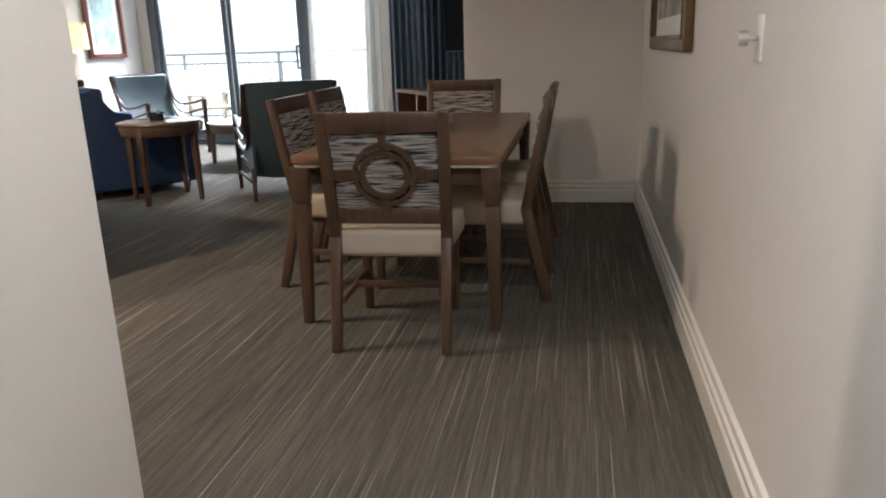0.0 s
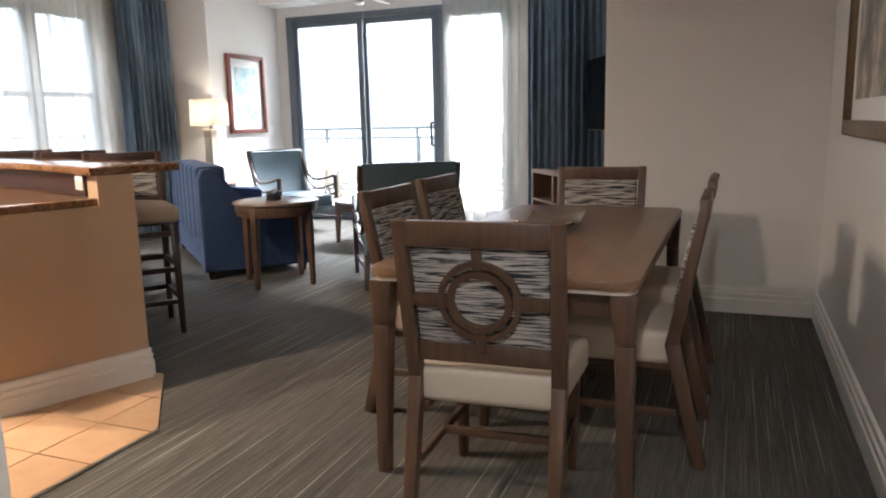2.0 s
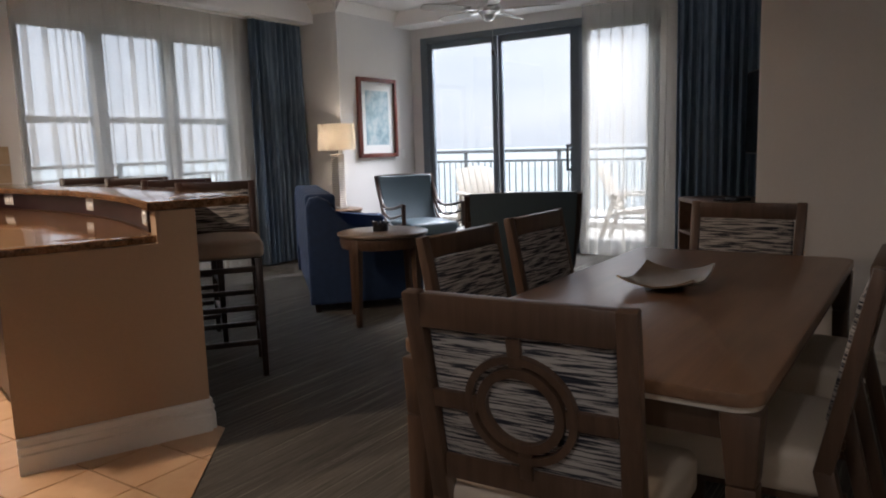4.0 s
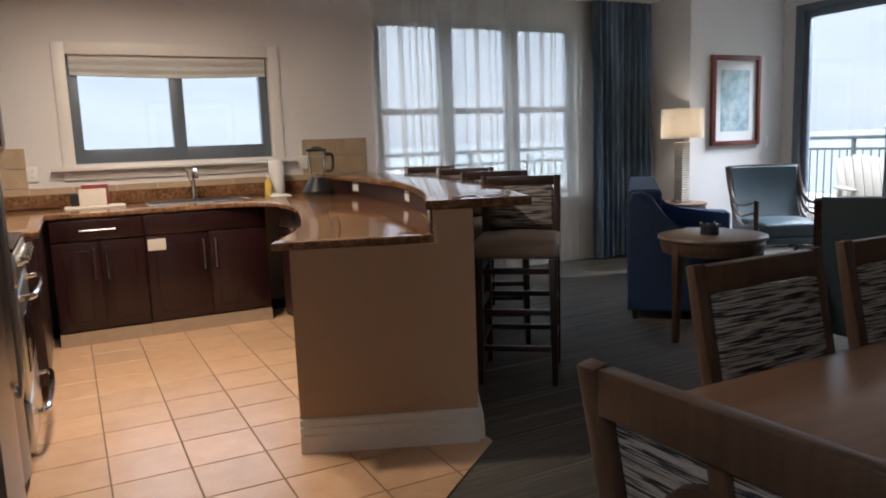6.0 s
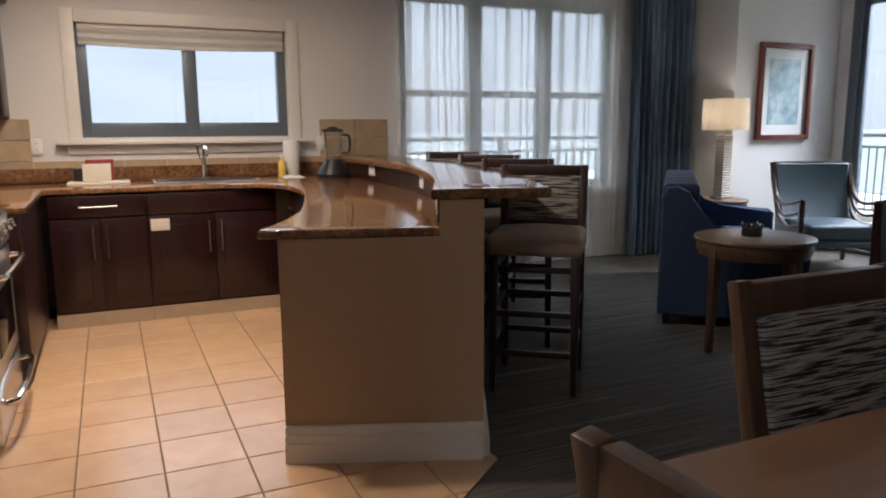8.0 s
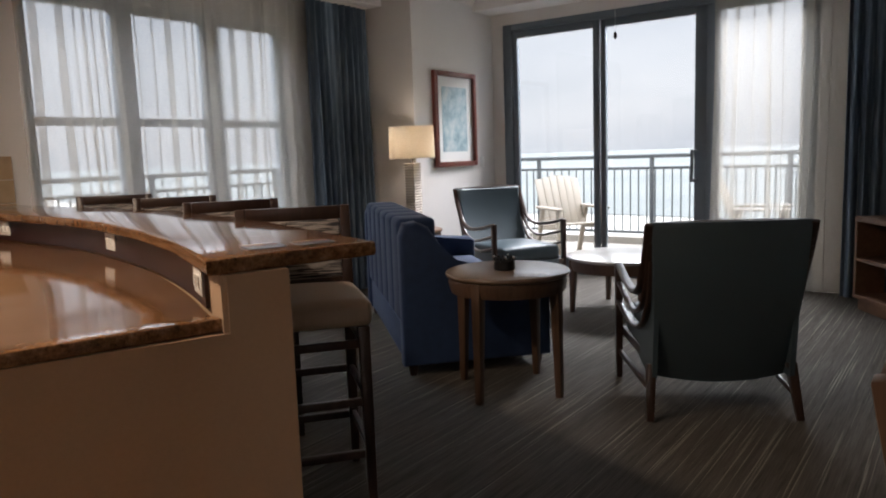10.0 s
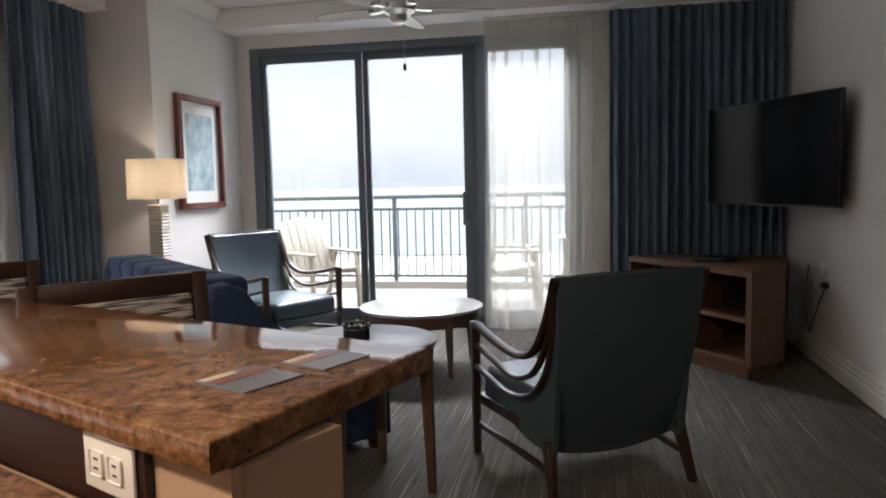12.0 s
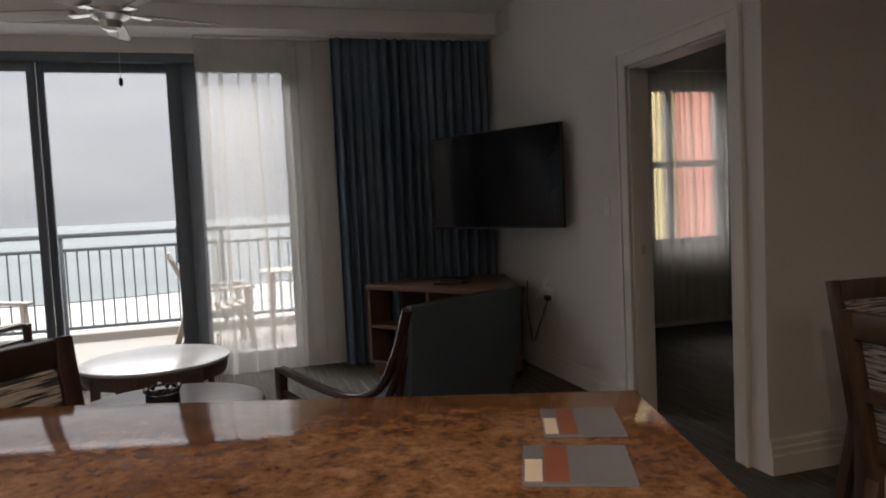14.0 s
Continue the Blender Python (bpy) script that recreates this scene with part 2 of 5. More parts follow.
M_STEEL = plain("brushed_steel", (0.68, 0.68, 0.67), 0.3, 1.0, vary=0.06, scale=6)
M_FRIDGE = plain("fridge_steel", (0.22, 0.22, 0.23), 0.3, 1.0, vary=0.06, scale=6)
M_CHROME = plain("chrome", (0.75, 0.75, 0.74), 0.12, 1.0, vary=0.03)
M_BLACK = plain("black_plastic", (0.012, 0.012, 0.013), 0.35)
M_SCREEN = plain("screen_glass", (0.006, 0.006, 0.007), 0.12, vary=0.02, bump=0.0, Specular_IOR_Level=0.2)
M_WHITE = plain("white_plastic", (0.78, 0.77, 0.73), 0.4, vary=0.03)
M_SILVER = plain("lamp_base_silver", (0.42, 0.37, 0.31), 0.4, 0.5, vary=0.15, scale=90)
M_REDWOOD = wood("picture_frame_wood", (0.10, 0.02, 0.015), (0.22, 0.055, 0.035), 0.35, "z")
M_GOLDFRAME = plain("gilded_frame", (0.17, 0.105, 0.05), 0.4, 0.4, vary=0.25, scale=25)
M_MAT = plain("picture_mat", (0.74, 0.74, 0.71), 0.8, vary=0.02)
# cream plastic, darkened in the colour for shade from an unbuilt balcony soffit
M_CREAMPOLY = plain("shaded_cream_plastic", (0.18, 0.147, 0.108), 0.5)
# cream concrete; the soffit's shade on the balcony floor is put into this colour
M_SLAB = plain("shaded_balcony_concrete", (0.15, 0.13, 0.105), 0.85, scale=25)
M_STUCCO = plain("orange_stucco", (0.42, 0.17, 0.12), 0.9, scale=8)
M_STUCCOY = plain("yellow_stucco", (0.46, 0.36, 0.17), 0.9, scale=8)
M_EXT = plain("exterior_stucco", (0.62, 0.52, 0.38), 0.9, scale=8)
M_PAPER = plain("paper", (0.66, 0.60, 0.50), 0.7, vary=0.05)
M_BROCHURE = plain("brochure_grey", (0.17, 0.18, 0.21), 0.3, vary=0.2, scale=8)
M_BROCHURE_RED = plain("brochure_red", (0.28, 0.10, 0.06), 0.3, vary=0.3, scale=12)
M_TAN = plain("tan_vinyl", (0.42, 0.32, 0.24), 0.42, vary=0.06, scale=120, bump=0.2)
M_DISH = plain("bronze_dish", (0.20, 0.14, 0.085), 0.3, 0.4, vary=0.2)
M_SEA, M_SAND = sea_material(), sand_material()
M_WOODS = plain("far_woods", (0.06, 0.07, 0.05), 0.95, vary=0.4, scale=2)
M_ROCK = plain("breakwater_rock", (0.12, 0.12, 0.12), 0.9)


def picture_material(name, a, b, c, scale):
    n = Nodes(name)
    v = n.coord()
    col = n.ramp(n.noise(v, scale, 6, 0.6), [(0.32, a), (0.5, b), (0.68, c)])
    return n.set(col, 0.35, 0.0)


M_ART1 = picture_material("seascape_print", (0.16, 0.26, 0.32), (0.34, 0.46, 0.50), (0.58, 0.62, 0.60), 6)
M_ART2 = picture_material("foliage_print", (0.05, 0.055, 0.05), (0.24, 0.21, 0.17), (0.62, 0.56, 0.46), 5)

# ---- mesh helpers ----


def add_box(bm, x0, y0, z0, x1, y1, z1, bev=0.0, seg=2):
    r = bmesh.ops.create_cube(bm, size=1.0, matrix=Matrix.Translation(((x0 + x1) / 2, (y0 + y1) / 2, (z0 + z1) / 2)) @ Matrix.Diagonal((abs(x1 - x0), abs(y1 - y0), abs(z1 - z0), 1)))
    if bev > 0:
        edges = list({e for v in r["verts"] for e in v.link_edges})
        bmesh.ops.bevel(bm, geom=edges, offset=bev, segments=seg, affect="EDGES", profile=0.5)
    return bm


def box(x0, y0, z0, x1, y1, z1, bev=0.004, seg=2):
    return add_box(bmesh.new(), x0, y0, z0, x1, y1, z1, bev, seg)


def boxes(rows, bev=0.0):
    bm = bmesh.new()
    for r in rows:
        add_box(bm, *r, bev)
    return bm


def add_bar(bm, a, b, w0, d0, w1=None, d1=None, up=(0, 0, 1)):
    """A tapered four-sided bar from a to b."""
    a, b = Vector(a), Vector(b)
    w1, d1 = w1 or w0, d1 or d0
    z = (b - a).normalized()
    u = Vector(up)
    if abs(z.dot(u)) > 0.9:
        u = Vector((0, 1, 0))
    x = u.cross(z).normalized()
    y = z.cross(x)
    rings = []
    for p, w, d in ((a, w0, d0), (b, w1, d1)):
        rings.append([bm.verts.new(p + x * sx * w / 2 + y * sy * d / 2) for sx, sy in ((-1, -1), (1, -1), (1, 1), (-1, 1))])
    faces = [bm.faces.new(rings[0][::-1]), bm.faces.new(rings[1])]
    for i in range(4):
        faces.append(bm.faces.new((rings[0][i], rings[0][(i + 1) % 4], rings[1][(i + 1) % 4], rings[1][i])))
    edges = list({e for f in faces for e in f.edges})
    bmesh.ops.bevel(bm, geom=edges, offset=min(w0, d0, w1, d1) * 0.14, segments=2, affect="EDGES", profile=0.5)
    return bm


def bar(a, b, w0, d0, w1=None, d1=None):
    return add_bar(bmesh.new(), a, b, w0, d0, w1, d1)


def lathe(profile, n=40, close=True):
    """Turned shape from (radius, height) pairs."""
    bm = bmesh.new()
    rings = [[bm.verts.new((r * math.cos(2 * math.pi * i / n), r * math.sin(2 * math.pi * i / n), z)) for i in range(n)] for r, z in profile]
    for a, b in zip(rings, rings[1:]):
        for i in range(n):
            bm.faces.new((a[i], a[(i + 1) % n], b[(i + 1) % n], b[i]))
    if close:
        bm.faces.new(rings[0][::-1])
        bm.faces.new(rings[-1])
    return bm


def tube(points, r, n=10, rx=None):
    """A rounded bar swept along a line of points; rx: half width sideways."""
    bm = bmesh.new()
    pts = [Vector(p) for p in points]
    rings, side = [], None
    for i, p in enumerate(pts):
        d = (pts[min(i + 1, len(pts) - 1)] - pts[max(i - 1, 0)]).normalized()
        s = d.cross(Vector((0, 0, 1)))
        if s.length < 0.2:
            s = side or d.cross(Vector((0, 1, 0)))
        s.normalize()
        if side and s.dot(side) < 0:
            s = -s
        side = s
        u = s.cross(d)
        rings.append([bm.verts.new(p + s * math.cos(2 * math.pi * k / n) * (rx or r) + u * math.sin(2 * math.pi * k / n) * r) for k in range(n)])
    for a, b in zip(rings, rings[1:]):
        for k in range(n):
            bm.faces.new((a[k], a[(k + 1) % n], b[(k + 1) % n], b[k]))
    bm.faces.new(rings[0][::-1])
    bm.faces.new(rings[-1])
    return bm


def smooth_line(points, n=24):
    """Catmull-Rom line through a few points."""
    p = [Vector(q) for q in points]
    p = [p[0] * 2 - p[1]] + p + [p[-1] * 2 - p[-2]]
    out, spans = [], len(p) - 3
    for s in range(spans):
        for k in range(n // spans + 1):
            t = k / (n // spans + 1)
            a, b, c, d = p[s:s + 4]
            out.append(0.5 * (2 * b + (c - a) * t + (2 * a - 5 * b + 4 * c - d) * t * t + (3 * b - a - 3 * c + d) * t ** 3))
    out.append(p[-2])
    return out


def prism(outline, z0, z1, bev=0.0, seg=2):
    """An upright slab on a plan outline."""
    bm = bmesh.new()
    lo = [bm.verts.new((x, y, z0)) for x, y in outline]
    hi = [bm.verts.new((x, y, z1)) for x, y in outline]
    f0, f1 = bm.faces.new(lo[::-1]), bm.faces.new(hi)
    n = len(lo)
    for i in range(n):
        bm.faces.new((lo[i], lo[(i + 1) % n], hi[(i + 1) % n], hi[i]))
    bmesh.ops.recalc_face_normals(bm, faces=bm.faces)
    if bev:
        bmesh.ops.bevel(bm, geom=list(f1.edges) + list(f0.edges), offset=bev, segments=seg, affect="EDGES", profile=0.5)
    return bm


def sheet(point, nu, nv):
    bm = bmesh.new()
    g = [[bm.verts.new(point(i / nu, j / nv)) for j in range(nv + 1)] for i in range(nu + 1)]
    for i in range(nu):
        for j in range(nv):
            bm.faces.new((g[i][j], g[i + 1][j], g[i + 1][j + 1], g[i][j + 1]))
    return bm


def mesh_of(name, bm, material, shade=35):
    me = bpy.data.meshes.new(name)
    bmesh.ops.recalc_face_normals(bm, faces=bm.faces)
    for f in bm.faces:
        f.smooth = True
    lim = radians(shade)
    for e in bm.edges:
        if len(e.link_faces) != 2 or e.calc_face_angle(0) > lim:
            e.smooth = False
    bm.to_mesh(me)
    bm.free()
    me.materials.append(material)
    return me


def part(name, bm, material, parent=None, label=""):
    o = new(name, mesh_of(name, bm, material))
    o.parent = parent
    if label:
        o["label"] = label
    return o


def thing(name, m, label, category, group="", kind=""):
    o = new(name)
    o.matrix_world = m
    return tagged(o, label, category, group, kind)


def setting(name, bm, material, label, category="wall"):
    return tagged(part(name, bm, material), label, category, "", "structure")


def solid(o, t):
    md = o.modifiers.new("thickness", "SOLIDIFY")
    md.thickness, md.offset = t, 0
    return o


# ---- the shell ----
H = 2.92
RX, AY, TVX, SY, WX = 0.645, 6.22, -0.65, 9.72, -6.15
PX, PY = -5.5, 8.32

setting("floor", box(-6.4, -1.6, -0.2, 4.2, 9.95, 0.0, 0), M_CARPET, "dark grey-brown carpet with fine pale streaks", "carpet")
setting("ceiling", boxes([(-6.45, -1.6, H, 4.2, 9.95, H + 0.15)]), M_CEIL, "plain off-white painted ceiling", "ceiling")
setting("ceiling_kitchen", boxes([(WX, 1.3, 2.7, -2.0, 4.2, H - 0.004), (-0.44, -1.5, 2.7, RX, 1.9, H - 0.004)]), M_CEIL, "lowered off-white ceiling over kitchen and hall", "ceiling")
setting("bulkhead", boxes([(PX, 9.36, 2.74, TVX, SY, H - 0.004)]), M_CEIL, "painted bulkhead over the sliding doors", "bulkhead")
setting("bulkhead_window", boxes([(WX, 5.0, 2.70, WX + 0.3, PY, H - 0.004)]), M_CEIL, "painted bulkhead over the window curtains", "bulkhead")

setting("wall_east", box(RX, -1.5, 0, RX + 0.12, AY, H, 0), M_WALL, "warm grey painted dining wall", "wall")
setting("wall_dining", box(TVX, AY, 0, RX + 0.12, AY + 0.13, H, 0), M_WALL, "warm grey painted wall behind the dining table", "wall")
DY0, DY1, DZ = 6.43, 7.33, 2.08
setting("wall_television", boxes([(TVX, AY + 0.13, 0, TVX + 0.13, DY0, H), (TVX, DY0, DZ, TVX + 0.13, DY1, H), (TVX, DY1, 0, TVX + 0.13, SY, H)]), M_WALL, "warm grey painted wall with a doorway", "wall")
SX0, SX1, SZ = -5.36, -2.30, 2.62
setting("wall_slider", boxes([(PX, SY, 0, SX0, SY + 0.2, H), (SX1, SY, 0, TVX, SY + 0.2, H), (SX0, SY, SZ, SX1, SY + 0.2, H)]), M_WALL, "painted wall round the sliding balcony doors", "wall")
setting("wall_pillar", box(WX - 0.2, PY, 0, PX, SY + 0.2, H, 0), M_WALL, "projecting painted wall that holds the framed print", "wall")
LY0, LY1, LZ0, LZ1 = 5.12, 7.38, 0.72, 2.44
KY0, KY1, KZ0, KZ1 = 2.63, 4.15, 1.24, 2.06
setting("wall_west", boxes([(WX - 0.2, 1.2, 0, WX, KY0, H), (WX - 0.2, KY0, 0, WX, KY1, KZ0), (WX - 0.2, KY0, KZ1, WX, KY1, H), (WX - 0.2, KY1, 0, WX, LY0, H),
                            (WX - 0.2, LY0, 0, WX, LY1, LZ0), (WX - 0.2, LY0, LZ1, WX, LY1, H), (WX - 0.2, LY1, 0, WX, PY, H)]), M_WALL, "grey painted outer wall with two windows", "wall")
setting("wall_kitchen", box(WX - 0.2, 1.2, 0, -0.56, 1.35, H, 0), M_WALL, "painted wall behind the kitchen appliances", "wall")
setting("wall_hall", box(-0.56, -1.5, 0, -0.44, 1.47, H, 0.008), M_WALL, "painted hall wall ending in a corner", "wall")
setting("wall_entry", box(-0.56, -1.62, 0, RX + 0.12, -1.5, H, 0), M_WALL, "painted wall at the end of the hall", "wall")
setting("wall_fridge", box(-2.41, 1.35, 0, -2.30, 2.265, 2.7, 0.004), M_WALL, "narrow painted wall beside the refrigerator", "wall")
setting("wall_bedroom", boxes([(RX + 0.12, AY, 0, 4.2, AY + 0.13, H), (4.07, AY + 0.13, 0, 4.2, SY, H), (TVX + 0.13, SY, 0, 1.05, SY + 0.2, H), (1.05, SY, 0, 1.95, SY + 0.2, 0.8), (1.05, SY, 2.4, 1.95, SY + 0.2, H), (1.95, SY, 0, 4.2, SY + 0.2, H)]), M_WALL, "grey painted bedroom walls beyond the doorway", "wall")


def moulding(name, p, q, inward, h=0.165, label="white painted stepped baseboard"):
    """A stepped baseboard from p to q, standing off the wall towards inward."""
    p, q, n = Vector((*p, 0)), Vector((*q, 0)), Vector((*inward, 0)).normalized()
    prof = [(0, 0), (0.024, 0), (0.024, h * 0.54), (0.017, h * 0.58), (0.017, h * 0.68), (0.021, h * 0.70), (0.021, h * 0.76), (0.012, h * 0.79), (0.012, h * 0.88), (0.015, h * 0.90), (0.013, h * 0.97), (0, h)]
    bm = bmesh.new()
    ends = [[bm.verts.new(e + n * (d + 0.001) + Vector((0, 0, z + 0.002))) for d, z in prof] for e in (p, q)]
    k = len(prof)
    for i in range(k):
        bm.faces.new((ends[0][i], ends[0][(i + 1) % k], ends[1][(i + 1) % k], ends[1][i]))
    bm.faces.new(ends[0])
    bm.faces.new(ends[1][::-1])
    return setting(name, bm, M_TRIM, label, "baseboard")


moulding("baseboard_east", (RX, -1.5), (RX, AY), (-1, 0))
moulding("baseboard_dining", (TVX, AY), (RX - 0.02, AY), (0, -1))
moulding("baseboard_television", (TVX, DY1 + 0.11), (TVX, SY), (-1, 0))
moulding("baseboard_pillar", (PX, PY), (PX, SY), (1, 0))
moulding("baseboard_pillar_side", (WX, PY), (PX, PY), (0, -1))
moulding("baseboard_hall", (-0.44, -1.5), (-0.44, 1.47), (1, 0))


def crown(name, p, q, inward, z):
    p, q, n = Vector((*p, z)), Vector((*q, z)), Vector((*inward, 0)).normalized()
    prof = [(0, 0), (0.012, 0), (0.02, 0.025), (0.06, 0.075), (0.085, 0.10), (0.085, 0.118), (0, 0.118)]
    bm = bmesh.new()
    ends = [[bm.verts.new(e + n * (d + 0.001) + Vector((0, 0, h))) for d, h in prof] for e in (p, q)]
    for i in range(len(prof)):
        bm.faces.new((ends[0][i], ends[0][(i + 1) % len(prof)], ends[1][(i + 1) % len(prof)], ends[1][i]))
    bm.faces.new(ends[0])
    bm.faces.new(ends[1][::-1])
    return setting(name, bm, M_TRIM, "off-white painted crown moulding", "trim")


crown("trim_crown_pillar", (PX, PY), (PX, 9.36), (1, 0), H - 0.122)
crown("trim_crown_pillar_side", (WX + 0.3, PY), (PX, PY), (0, -1), H - 0.122)

# door casing of the bedroom
dc = tagged(part("door_1", boxes([(TVX - 0.02, DY0 - 0.1, 0, TVX - 0.001, DY0, DZ + 0.1), (TVX - 0.02, DY1, 0, TVX - 0.001, DY1 + 0.1, DZ + 0.1), (TVX - 0.02, DY0, DZ, TVX - 0.001, DY1, DZ + 0.1),
                                  (TVX, DY0, 0, TVX + 0.13, DY0 + 0.015, DZ), (TVX, DY1 - 0.015, 0, TVX + 0.13, DY1, DZ), (TVX, DY0 + 0.015, DZ - 0.015, TVX + 0.13, DY1 - 0.015, DZ)], 0.004), M_TRIM), "white painted door casing of the bedroom doorway", "door frame", "", "structure")
part("casing_bead", boxes([(TVX - 0.028, DY0 - 0.1, 0, TVX - 0.02, DY0 - 0.075, DZ + 0.1), (TVX - 0.028, DY1 + 0.075, 0, TVX - 0.02, DY1 + 0.1, DZ + 0.1), (TVX - 0.028, DY0 - 0.075, DZ + 0.075, TVX - 0.02, DY1 + 0.075, DZ + 0.1)], 0.002), M_TRIM, dc)
part("strike_plate", box(TVX + 0.05, DY1 - 0.018, 0.96, TVX + 0.08, DY1 - 0.0145, 1.02, 0.001), M_STEEL, dc, "brass strike plate")

# ---- windows ----


def rect_frame(x0, x1, z0, z1, w, y0, y1, bev=0.004):
    """A frame in the xz plane."""
    return boxes([(x0, y0, z0, x0 + w, y1, z1), (x1 - w, y0, z0, x1, y1, z1), (x0 + w, y0, z0, x1 - w, y1, z0 + w), (x0 + w, y0, z1 - w, x1 - w, y1, z1)], bev)


sl = thing("window_slider", pose(0, SY, 0), "tall sliding balcony doors in dark bronze aluminium frames", "sliding door", "", "structure")
part("outer_frame", boxes([(SX0, 0.0, 0.0, SX0 + 0.10, 0.16, SZ), (SX1 - 0.08, 0.0, 0.0, SX1, 0.16, SZ), (SX0 + 0.10, 0.0, 2.55, SX1 - 0.08, 0.16, SZ), (SX0 + 0.10, 0.0, 0.0, SX1 - 0.08, 0.16, 0.05)], 0.004), M_FRAMEALU, sl)
for k, (a, b, off, wl_, wr_) in enumerate(((SX0 + 0.10, -4.28, 0.03, 0.055, 0.06), (-4.28, -3.225, 0.075, 0.055, 0.12), (-3.225, SX1 - 0.08, 0.03, 0.115, 0.06))):
    fr = part("sash", boxes([(a, off, 0.05, a + wl_, off + 0.045, 2.55), (b - wr_, off, 0.05, b, off + 0.045, 2.55), (a + wl_, off, 0.05, b - wr_, off + 0.045, 0.17), (a + wl_, off, 2.475, b - wr_, off + 0.045, 2.55)], 0.003), M_FRAMEALU, sl)
    gp = part("pane", box(a + wl_, off + 0.018, 0.17, b - wr_, off + 0.026, 2.475, 0), M_PANE, fr)
    gp.visible_shadow = False
part("pull_handle", boxes([(-3.345, -0.03, 0.95, -3.315, 0.09, 0.98), (-3.345, -0.03, 1.22, -3.315, 0.09, 1.25), (-3.345, -0.045, 0.95, -3.315, -0.03, 1.25)], 0.003), M_FRAMEALU, sl)


def side_window(name, y0, y1, z0, z1, cols, rail, fw, label, dark):
    """A window in the west wall: frame, sashes and panes; cols: glass spans."""
    w = thing(name, pose(WX, 0, 0), label, "window", "", "structure")
    fm = M_FRAMEALU if dark else M_TRIM
    rows = [(-0.14, y0, z0, -0.06, cols[0][0], z1), (-0.14, cols[-1][1], z0, -0.06, y1, z1)]
    rows += [(-0.14, a[1], z0, -0.05, b[0], z1) for a, b in zip(cols, cols[1:])]
    for a, b in cols:
        rows += [(-0.14, a, z0, -0.06, b, z0 + fw), (-0.14, a, z1 - 0.06, -0.06, b, z1)]
        if rail:
            rows.append((-0.13, a, rail - 0.03, -0.065, b, rail + 0.03))
    part("window_frame", boxes(rows, 0.003), fm, w)
    for a, b in cols:
        for c, d in (((z0 + fw, rail - 0.03), (rail + 0.03, z1 - 0.06)) if rail else ((z0 + fw, z1 - 0.06),)):
            p = part("pane", box(-0.104, a, c, -0.096, b, d, 0), M_PANE, w)
            p.visible_shadow = False
    return w


M_WINGREY = plain("window_frame_grey", (0.20, 0.21, 0.22), 0.45, vary=0.05)
lw = side_window("window_living", LY0, LY1, LZ0, LZ1, [(5.20, 5.80), (5.94, 6.55), (6.69, 7.30)], 1.60, 0.06, "triple window with grey mullions and cross rails", True)
part("window_sill", box(-0.05, LY0 - 0.04, LZ0 - 0.03, 0.06, LY1 + 0.04, LZ0 - 0.002, 0.006), M_TRIM, lw)
kw = side_window("window_kitchen", KY0, KY1, KZ0, KZ1, [(2.70, 3.36), (3.46, 4.08)], None, 0.11, "wide kitchen window in a dark frame", True)
part("casing", boxes([(0.001, KY0 - 0.09, KZ0 - 0.02, 0.022, KY0, KZ1 + 0.09), (0.001, KY1, KZ0 - 0.02, 0.022, KY1 + 0.09, KZ1 + 0.09), (0.001, KY0, KZ1, 0.022, KY1, KZ1 + 0.09)], 0.004), M_TRIM, kw, "white painted window casing")
part("window_sill", boxes([(0.0, KY0 - 0.17, KZ0 - 0.05, 0.085, KY1 + 0.17, KZ0 - 0.02), (0.001, KY0 - 0.09, KZ0 - 0.12, 0.022, KY1 + 0.09, KZ0 - 0.05)], 0.006), M_TRIM, kw)
rs = thing("roman_shade", pose(WX + 0.002, 0, 0), "pale fabric roman shade drawn up at the kitchen window", "window shade")
solid(part("folded_cloth", sheet(lambda u, v: (-0.045 + 0.012 * math.sin(v * 14) + 0.006 * math.sin(u * 40), KY0 + 0.02 + (KY1 - KY0 - 0.04) * u, KZ1 - 0.03 - 0.12 * v - 0.018 * math.sin(u * math.pi) * v), 40, 14), plain("shade_cloth", (0.60, 0.60, 0.56), 0.9, vary=0.05), rs), 0.006)
part("headrail", box(-0.075, KY0 + 0.02, KZ1 - 0.035, -0.02, KY1 - 0.02, KZ1 - 0.003), M_TRIM, rs)
bw = thing("window_bedroom", pose(0, SY, 0), "double-hung bedroom window with a grey frame", "window", "", "structure")
part("window_frame", boxes([(1.05, 0.06, 0.8, 1.12, 0.14, 2.4), (1.88, 0.06, 0.8, 1.95, 0.14, 2.4), (1.12, 0.06, 0.8, 1.88, 0.14, 0.87), (1.12, 0.06, 2.33, 1.88, 0.14, 2.4), (1.12, 0.065, 1.58, 1.88, 0.13, 1.64), (1.30, 0.07, 0.87, 1.35, 0.13, 1.58), (1.30, 0.07, 1.64, 1.35, 0.13, 2.33)], 0.003), M_WINGREY, bw)
bp = part("pane", box(1.12, 0.096, 0.87, 1.88, 0.104, 2.33, 0), M_PANE, bw)
bp.visible_shadow = False

# ---- curtains ----


